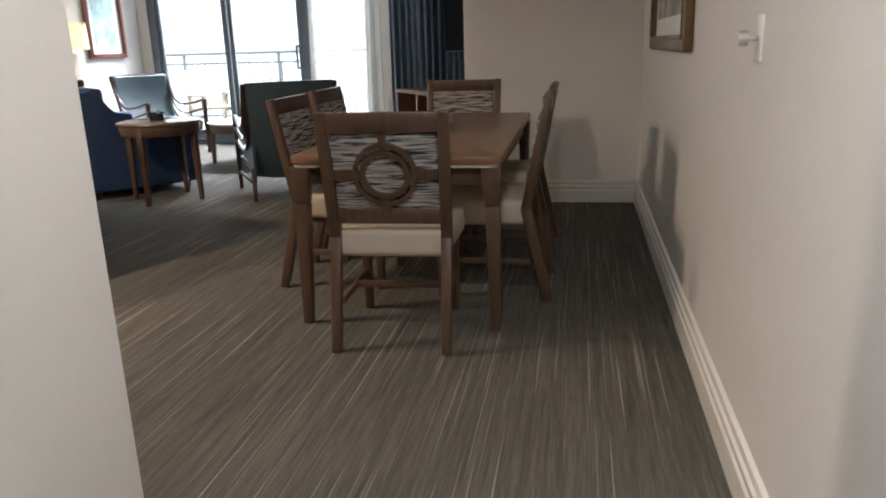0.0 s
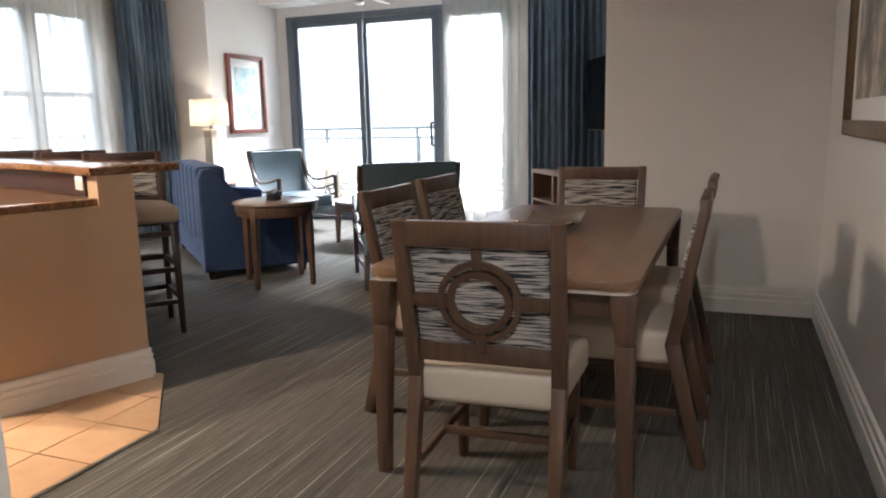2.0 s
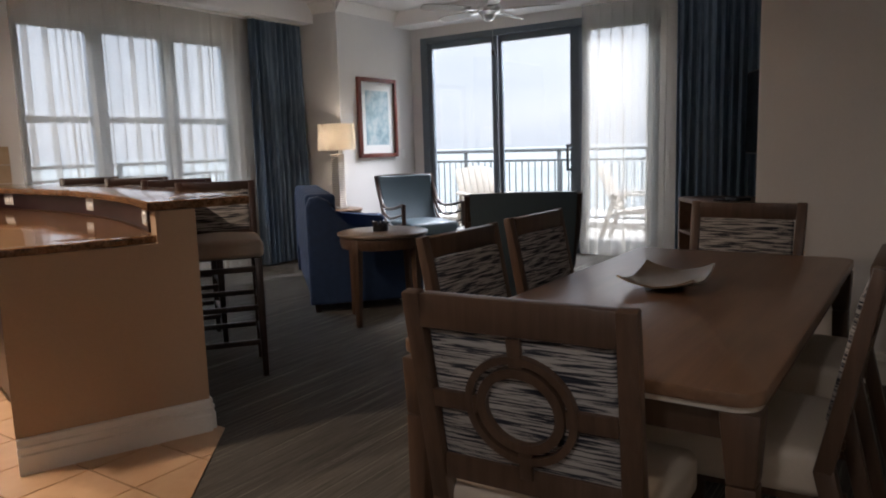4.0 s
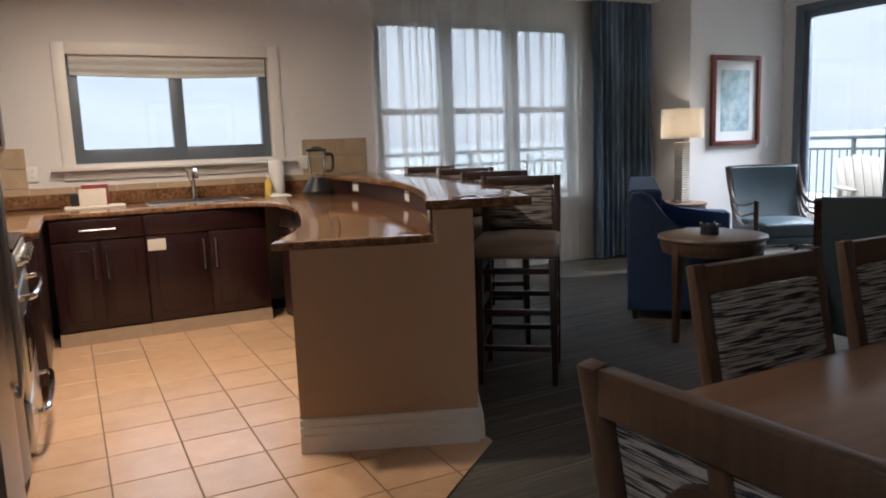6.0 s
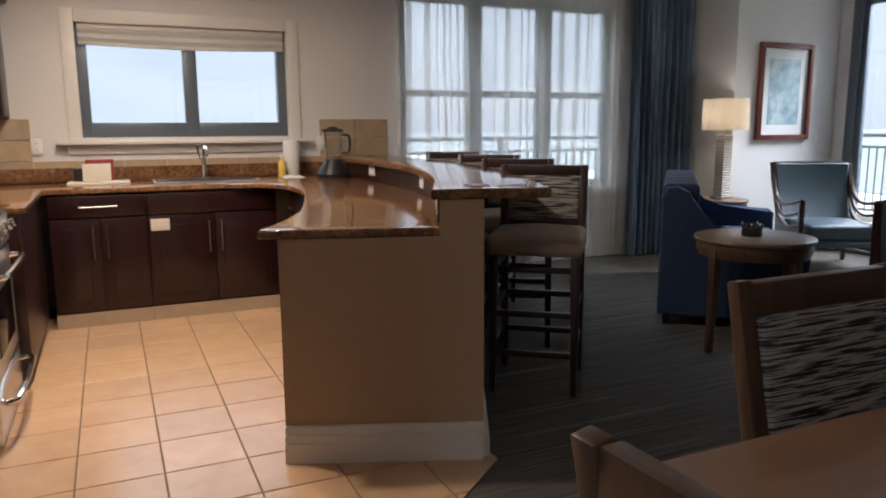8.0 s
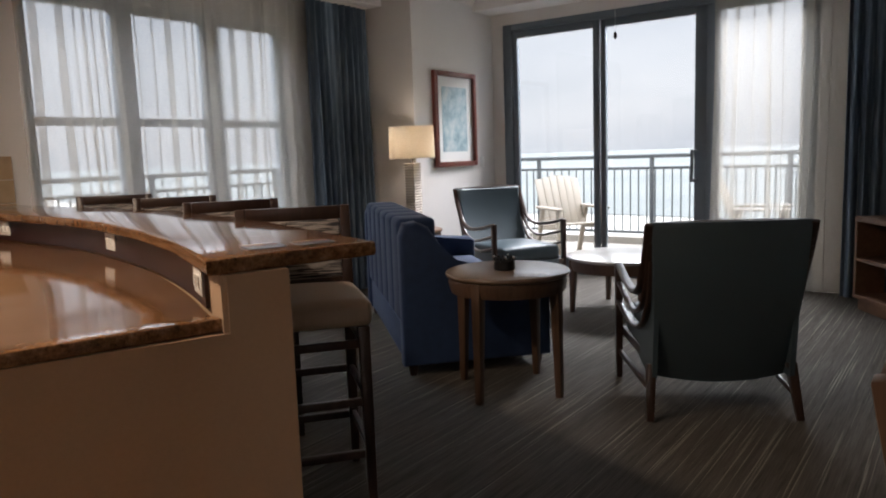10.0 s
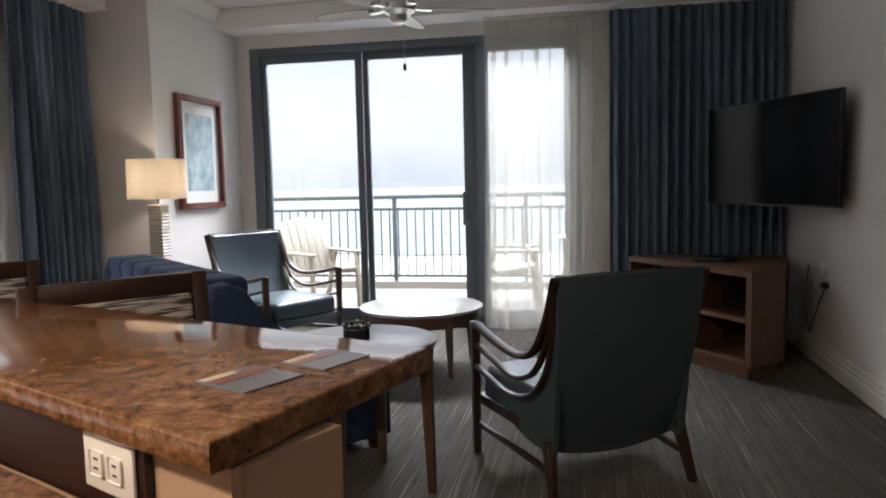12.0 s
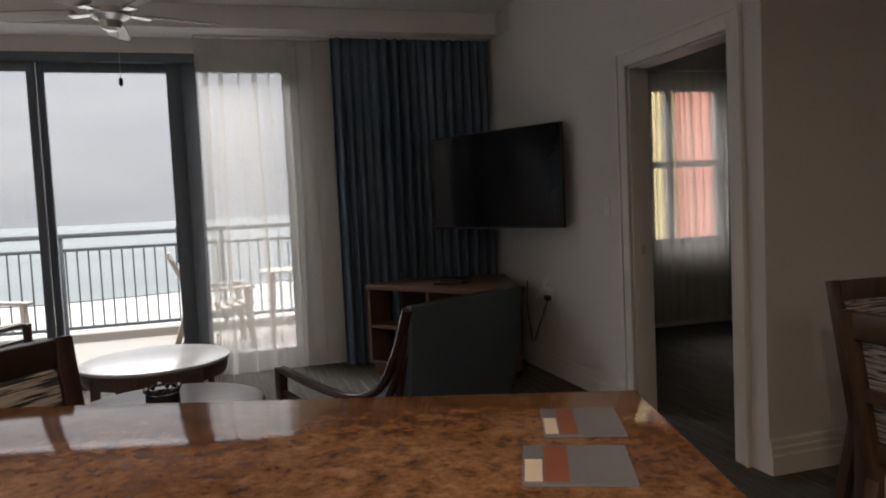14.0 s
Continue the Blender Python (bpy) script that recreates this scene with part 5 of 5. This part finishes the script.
def armchair(m, label):
    """Faces +y. The back leans at y = -0.38, the arms sweep down from its top."""
    o = thing("armchair", m, label, "armchair", "armchairs")

    def back(u, v):
        x = (u - 0.5) * (0.64 + 0.06 * v)
        y = -0.20 - 0.20 * v - 0.03 * (1 - (2 * u - 1) ** 2) - 0.05 * math.sin(math.pi * v)
        return (x, y, 0.36 + 0.585 * v)

    b = part("back_cushion", sheet(back, 14, 14), M_TEAL, o, "teal leather back")
    md = solid(b, 0.06).modifiers["thickness"]
    b.modifiers.new("round", "BEVEL").width = 0.015

    def shell(u, v):
        x = (u - 0.5) * (0.62 + 0.075 * v)
        y = -0.285 - 0.13 * v - 0.03 * (1 - (2 * u - 1) ** 2) - 0.03 * math.sin(math.pi * v) + 0.05 * (1 - v) ** 2
        return (x, y, 0.20 + 0.755 * v - 0.03 * (1 - v) * (1 - (2 * u - 1) ** 2))

    solid(part("back_shell", sheet(shell, 14, 14), M_TEAL, o, "teal leather outer back"), 0.03)
    part("seat_cushion", cushion(0.60, 0.62, 0.30, 0.43, 0.035), M_TEAL, o, "teal leather seat").location = (0, 0.07, 0)
    part("seat_frame", box(-0.30, -0.27, 0.235, 0.30, 0.38, 0.2995, 0.012), M_TEAL, o)
    part("top_rail", tube(smooth_line([(-0.345, -0.40, 0.943), (-0.17, -0.42, 0.95), (0.17, -0.42, 0.95), (0.345, -0.40, 0.943)], 16), 0.010, 8, 0.016), M_DARKWOOD, o)
    for s in (-1, 1):
        part("arm", tube(smooth_line([(s * 0.36, -0.42, 0.945), (s * 0.362, -0.355, 0.78), (s * 0.365, -0.26, 0.64), (s * 0.37, -0.12, 0.585), (s * 0.372, 0.10, 0.60), (s * 0.372, 0.33, 0.645)], 30), 0.017, 8, 0.024), M_DARKWOOD, o, "curved dark wooden arm")
        part("lower_arm", tube(smooth_line([(s * 0.352, -0.40, 0.86), (s * 0.353, -0.34, 0.68), (s * 0.356, -0.22, 0.53), (s * 0.362, -0.05, 0.475), (s * 0.368, 0.17, 0.51), (s * 0.372, 0.335, 0.545)], 30), 0.013, 8, 0.018), M_DARKWOOD, o)
        part("lower_arm", tube(smooth_line([(s * 0.340, -0.385, 0.77), (s * 0.342, -0.32, 0.57), (s * 0.348, -0.19, 0.43), (s * 0.356, 0.0, 0.385), (s * 0.366, 0.20, 0.41), (s * 0.371, 0.335, 0.44)], 30), 0.013, 8, 0.018), M_DARKWOOD, o)
        side = [(-0.33, 0.20), (-0.36, 0.45), (-0.375, 0.70), (-0.30, 0.53), (-0.19, 0.415), (0.0, 0.37), (0.33, 0.38), (0.33, 0.29), (0.10, 0.245), (-0.12, 0.205)]
        sling = bmesh.new()
        inner_ring = [sling.verts.new((s * 0.305, a, b)) for a, b in side]
        outer_ring = [sling.verts.new((s * 0.328, a, b)) for a, b in side]
        sling.faces.new(inner_ring)
        sling.faces.new(outer_ring[::-1])
        for k in range(len(side)):
            sling.faces.new((inner_ring[k], outer_ring[k], outer_ring[(k + 1) % len(side)], inner_ring[(k + 1) % len(side)]))
        part("side_panel", sling, M_TEAL, o, "teal leather side panel")
        part("front_leg", bar((s * 0.37, 0.345, 0), (s * 0.372, 0.345, 0.655), 0.032, 0.036, 0.042, 0.042), M_DARKWOOD, o)
        part("rear_leg", bar((s * 0.345, -0.37, 0), (s * 0.325, -0.29, 0.26), 0.032, 0.034, 0.045, 0.05), M_DARKWOOD, o)
        part("side_stretcher", bar((s * 0.366, 0.33, 0.15), (s * 0.325, -0.31, 0.13), 0.02, 0.026), M_DARKWOOD, o)
        part("seat_rail", bar((s * 0.335, 0.36, 0.265), (s * 0.30, -0.27, 0.255), 0.03, 0.05), M_DARKWOOD, o)
    part("front_rail", bar((-0.35, 0.355, 0.265), (0.35, 0.355, 0.265), 0.028, 0.05), M_DARKWOOD, o)
    return o


# near chair: rear feet from (-2.35, 6.09) to (-1.755, 6.45)
ac = armchair(pose(-2.295, 6.58, 0, 0, 0, 32), "teal leather armchair with curved dark wooden arms, seen from behind")
gc = copy_thing(ac, pose(-4.76, 8.78, 0, 0, 0, -118))
gc["label"] = "teal leather armchair with curved wooden arms beside the balcony doors"


def round_table(name, m, r, h, label, top, legs=4, turn=45):
    o = thing(name, m, label, "table")
    part("tabletop", lathe([(0.0, h - 0.03), (r - 0.02, h - 0.03), (r - 0.004, h - 0.022), (r, h - 0.012), (r - 0.003, h - 0.003), (r - 0.01, h), (0.0, h)], 56, False), top, o)
    part("apron", lathe([(r - 0.05, h - 0.11), (r - 0.03, h - 0.11), (r - 0.015, h - 0.06), (r - 0.02, h - 0.0305), (r - 0.06, h - 0.0305)], 56, False), M_CHAIRWOOD, o)
    for k in range(legs):
        a = radians(turn + 360 / legs * k)
        c, s = math.cos(a), math.sin(a)
        part("leg", bar(((r - 0.03) * c, (r - 0.03) * s, 0), ((r - 0.045) * c, (r - 0.045) * s, h - 0.0305), 0.032, 0.036, 0.055, 0.06), M_CHAIRWOOD, o)
    return o


M_COFFEETOP = plain("pale_stone_top", (0.50, 0.49, 0.46), 0.16, vary=0.05)
et = round_table("end_table", pose(-3.22, 6.18, 0), 0.335, 0.665, "round brown wooden end table beside the sofa", wood("end_table_wood", (0.13, 0.085, 0.055), (0.22, 0.15, 0.10), 0.3, "x", 0.5), 4, 0)
round_table("coffee_table", pose(-3.44, 8.33, 0), 0.45, 0.45, "round coffee table with a pale glossy top", M_COFFEETOP, 4, 40)
round_table("side_table", pose(-5.33, 8.02, 0), 0.27, 0.62, "small round dark side table under the lamp", M_TABLEWOOD, 4, 20)
pb = thing("trinket_holder", pose(-3.23, 6.17, 0.665), "small black beaded wire holder on the end table", "ornament")
part("cup", lathe([(0.055, 0), (0.058, 0.004), (0.056, 0.05), (0.052, 0.05), (0.05, 0.006)], 24, False), M_BLACK, pb)
part("bottom_plate", lathe([(0.0, 0.002), (0.054, 0.002), (0.054, 0.006), (0.0, 0.006)], 24, False), M_BLACK, pb)
for k in range(14):
    a = 2 * math.pi * k / 14
    part("bead", lathe([(0.001, 0.05), (0.007, 0.054), (0.009, 0.06), (0.007, 0.066), (0.001, 0.07)], 8), M_CHROME if k % 4 == 0 else M_BLACK, pb).location = (0.056 * math.cos(a), 0.056 * math.sin(a), 0 if k % 4 else 0.008)

tl = thing("table_lamp", pose(-5.33, 8.05, 0.62), "table lamp with a ribbed silver base and drum shade", "lamp")
part("base_plate", box(-0.07, -0.07, 0, 0.07, 0.07, 0.025, 0.004), M_SILVER, tl)
col = part("column", box(-0.048, -0.048, 0.026, 0.048, 0.048, 0.60, 0.002), M_SILVER, tl, "ribbed silver column")
me_rib = mesh_of("rib", box(-0.055, -0.055, 0.0, 0.055, 0.055, 0.021, 0.005, 1), M_SILVER)
for k in range(24):
    o = new("rib", me_rib)
    o.parent, o.location = col, (0, 0, 0.026 + 0.024 * k)
part("neck", tube([(0, 0, 0.60), (0, 0, 0.72)], 0.008, 8), M_CHROME, tl)
shd = part("shade", lathe([(0.205, 0.64), (0.20, 0.925)], 48, False), M_SHADE, tl, "cream linen drum shade")
solid(shd, 0.003)
part("charging_panel", box(0.0, -0.073, 0.004, 0.06, -0.0705, 0.022, 0.001), M_WHITE, tl)

# television corner
tv = thing("television", Matrix.Translation((-1.02, 8.62, 1.485)) @ pose(0, 0, 0, 0, 0, math.degrees(math.atan2(8.046 - 9.195, -0.731 + 1.315))), "large black flat television on a swivelling wall arm", "television")
part("bezel", box(-0.645, -0.02, -0.365, 0.645, 0.012, 0.365, 0.006), M_BLACK, tv)
part("screen", box(-0.635, -0.0225, -0.35, 0.635, -0.0205, 0.357, 0), M_SCREEN, tv)
part("rear_housing", box(-0.45, 0.0125, -0.28, 0.45, 0.05, 0.22, 0.015), M_BLACK, tv)
arm = tv.matrix_world.inverted() @ Vector((TVX - 0.004, 8.70, 1.485))
part("wall_arm", bar((0.05, 0.05, 0), (arm.x, arm.y, 0), 0.05, 0.06), M_BLACK, tv)
ts = thing("television_stand", pose(0, 0, 0), "brown wooden corner television stand with open shelves", "television stand")
FL, FR, RR, RB, LB = Vector((-1.93, 9.17)), Vector((-1.22, 8.13)), Vector((-0.96, 8.36)), Vector((-0.74, 9.2)), Vector((-1.6, 9.36))
part("top", prism([FL, FR, RR, RB, LB], 0.675, 0.715, 0.004), M_STANDWOOD, ts)
part("floor_board", prism([FL, FR, RR, RB, LB], 0.085, 0.115, 0.002), M_STANDWOOD, ts)


def inset(d):
    c = (FL + FR + RR + RB + LB) / 5
    return [p + (c - p).normalized() * d for p in (FL, FR, RR, RB, LB)]


part("plinth", prism(inset(0.05), 0, 0.0845), M_STANDWOOD, ts)
fd = (FR - FL).normalized()
fn = Vector((-fd.y, fd.x))


def upright(p, depth, w=0.03, z0=0.1155, z1=0.6745):
    a, b = p + fd * -w / 2, p + fd * w / 2
    return prism([a, b, b + fn * depth, a + fn * depth], z0, z1)


part("side_board", upright(FL + fd * 0.02, 0.22), M_STANDWOOD, ts)
part("divider", upright((FL + FR) / 2, 0.36), M_STANDWOOD, ts)
part("side_board", prism([FR - fd * 0.045, FR, RR, RR + (RB - RR).normalized() * 0.04], 0.1155, 0.6745), M_STANDWOOD, ts)
part("shelf", prism([FL + fd * 0.04, FR - fd * 0.05, FR - fd * 0.05 + fn * 0.32, FL + fd * 0.04 + fn * 0.2], 0.375, 0.40), M_STANDWOOD, ts)
part("back_board", prism([LB + Vector((0.0, -0.012)), RB + Vector((-0.012, 0)), RB, LB], 0.1155, 0.6745), M_DARKWOOD, ts)
part("back_board", prism([RR + Vector((-0.014, 0.05)), RR + Vector((0, 0.05)), RB - Vector((0, 0.03)), RB - Vector((0.014, 0.03))], 0.1155, 0.6745), M_DARKWOOD, ts)
sb = thing("media_box", pose(-1.30, 8.80, 0.715, 0, 0, -50), "small black media box on the television stand", "media box")
part("box_body", box(-0.10, -0.07, 0, 0.10, 0.07, 0.03, 0.006), M_BLACK, sb)
rc = thing("remote_control", pose(-1.42, 8.72, 0.715, 0, 0, -30), "slim black remote control", "remote")
part("remote_body", box(-0.08, -0.02, 0, 0.08, 0.02, 0.016, 0.005), M_BLACK, rc)
cb = thing("power_cable", pose(0, 0, 0), "white and black cables hanging from the outlet", "cable")
part("plug", box(TVX - 0.05, 8.46, 0.56, TVX - 0.0095, 8.52, 0.60, 0.006), M_BLACK, cb)
part("white_cord", tube(smooth_line([(TVX - 0.02, 8.48, 0.62), (TVX - 0.05, 8.53, 0.70), (TVX - 0.035, 8.44, 0.74), (TVX - 0.05, 8.60, 0.60), (TVX - 0.04, 8.66, 0.55), (TVX - 0.03, 8.55, 0.52)], 30), 0.004, 6), M_WHITE, cb)
part("black_cord", tube(smooth_line([(TVX - 0.03, 8.49, 0.56), (TVX - 0.06, 8.60, 0.35), (TVX - 0.05, 8.74, 0.22), (TVX - 0.06, 8.80, 0.45), (TVX - 0.03, 8.86, 0.68)], 30), 0.005, 6), M_BLACK, cb)
vt = thing("air_vent", pose(TVX, 9.195, 2.80, 0, 0, -90), "white slotted air vent high on the wall", "vent")
part("frame", rect_frame(-0.16, 0.16, -0.085, 0.085, 0.02, -0.012, -0.0005, 0.002), M_TRIM, vt)
for k in range(7):
    part("slat", box(-0.14, -0.010, -0.062 + 0.019 * k, 0.14, -0.001, -0.052 + 0.019 * k, 0.001), M_TRIM, vt)

# ceiling fan
FZ = 2.50
fan = thing("ceiling_fan", pose(-3.56, 8.37, H), "five-bladed ceiling fan with a nickel motor housing", "ceiling fan")
part("canopy", lathe([(0.012, -0.075), (0.05, -0.06), (0.07, -0.02), (0.07, -0.001)], 24), M_STEEL, fan)
part("downrod", tube([(0, 0, -0.07), (0, 0, FZ + 0.16 - H)], 0.012, 10), M_STEEL, fan)
part("motor_housing", lathe([(0.03, FZ + 0.16 - H), (0.10, FZ + 0.14 - H), (0.125, FZ + 0.09 - H), (0.115, FZ + 0.05 - H), (0.07, FZ + 0.02 - H), (0.055, FZ - 0.02 - H), (0.03, FZ - 0.035 - H)], 32), M_STEEL, fan)
M_BLADE = wood("fan_blade", (0.30, 0.27, 0.24), (0.45, 0.42, 0.38), 0.4, "x")
for k in range(5):
    a = radians(20 + 72 * k)
    irn = part("blade_iron", bar((0.09, 0, FZ + 0.07 - H), (0.24, 0, FZ + 0.06 - H), 0.05, 0.012, 0.07, 0.01), M_STEEL, fan)
    irn.rotation_euler = (0, 0, a)
    bm = prism([(0.20, -0.05), (0.35, -0.065), (0.62, -0.072), (0.69, -0.05), (0.70, 0.0), (0.69, 0.05), (0.62, 0.072), (0.35, 0.065), (0.20, 0.05)], -0.004, 0.004, 0.002, 1)
    b = part("blade", bm, M_BLADE, fan)
    b.location, b.rotation_euler = (0, 0, FZ + 0.075 - H), (radians(11), 0, a)
part("pull_chain", tube([(0.03, 0.02, FZ - 0.03 - H), (0.03, 0.02, 2.19 - H)], 0.0018, 6), M_STEEL, fan)
part("pull_knob", lathe([(0.002, 2.19 - H), (0.012, 2.18 - H), (0.014, 2.15 - H), (0.004, 2.135 - H)], 12), M_DARKWOOD, fan).location = (0.03, 0.02, 0)

# brochures on the bar
def brochure(m, w, d, mm, label):
    o = thing("brochure", m, label, "brochure", "brochures on the bar")
    part("cover", box(-w / 2, -d / 2, 0.0005, w / 2, d / 2, 0.003, 0), mm, o)
    part("colour_band", box(-w / 2 + 0.005, d * 0.08, 0.0032, w / 2 - 0.005, d * 0.3, 0.0036, 0), M_BROCHURE_RED, o)
    part("photo_panel", box(-w / 2 + 0.005, d * 0.32, 0.0032, w * 0.1, d * 0.48, 0.0036, 0), M_PAPER, o)
    return o


brochure(pose(-2.635, 4.215, BZ, 0, 0, 68), 0.10, 0.085, M_BROCHURE, "grey and red folded brochure lying on the bar")
brochure(pose(-2.70, 4.10, BZ, 0, 0, 66), 0.10, 0.10, M_BROCHURE, "grey and red leaflet lying on the bar")

# ---- kitchen floor tiles ----
kf = thing("floor_kitchen", pose(0, 0, 0), "beige ceramic kitchen floor tiles", "tile floor", "", "structure")
poly = [(-5.46, 1.36), (-2.42, 1.36), (-2.42, 1.6), (-2.05, 1.6), (-2.05, 3.55), (-2.52, 4.10), (-5.46, 4.10)]
part("grout_bed", prism(poly, 0.001, 0.004), M_GROUT, kf)


def clip(pts, a, b):
    """Keep what lies to the left of the line from a to b."""
    out = []
    for i in range(len(pts)):
        p, q = pts[i], pts[(i + 1) % len(pts)]
        sp_ = (b[0] - a[0]) * (p[1] - a[1]) - (b[1] - a[1]) * (p[0] - a[0])
        sq = (b[0] - a[0]) * (q[1] - a[1]) - (b[1] - a[1]) * (q[0] - a[0])
        if sp_ >= 0:
            out.append(p)
        if sp_ * sq < 0:
            f = sp_ / (sp_ - sq)
            out.append((p[0] + (q[0] - p[0]) * f, p[1] + (q[1] - p[1]) * f))
    return out


T, G = 0.308, 0.0035
me_tile = mesh_of("tile", box(G, G, 0.002, T - G, T - G, 0.009, 0.0015, 1), M_TILE)
for i in range(12):
    for j in range(10):
        x, y = -5.72 + T * i, 1.36 + T * j
        cx = [(x + G, y + G), (x + T - G, y + G), (x + T - G, y + T - G), (x + G, y + T - G)]
        c = cx
        for a, b in (((-2.055, -9), (-2.055, 9)), ((-2.055, 3.555), (-2.525, 4.105)), ((9, 4.10), (-9, 4.10))):
            c = clip(c, a, b) if c else c
        if not c or len(c) < 3:
            continue
        if c == cx:
            o = new("tile", me_tile)
            o.location = (x, y, 0)
        else:
            o = new("tile", mesh_of("tile", prism(c, 0.002, 0.009), M_TILE))
        o.parent = kf
part("edge_strip", boxes([(-2.05, 1.6, 0.001, -2.04, 3.55, 0.010)]), M_STEEL, kf)
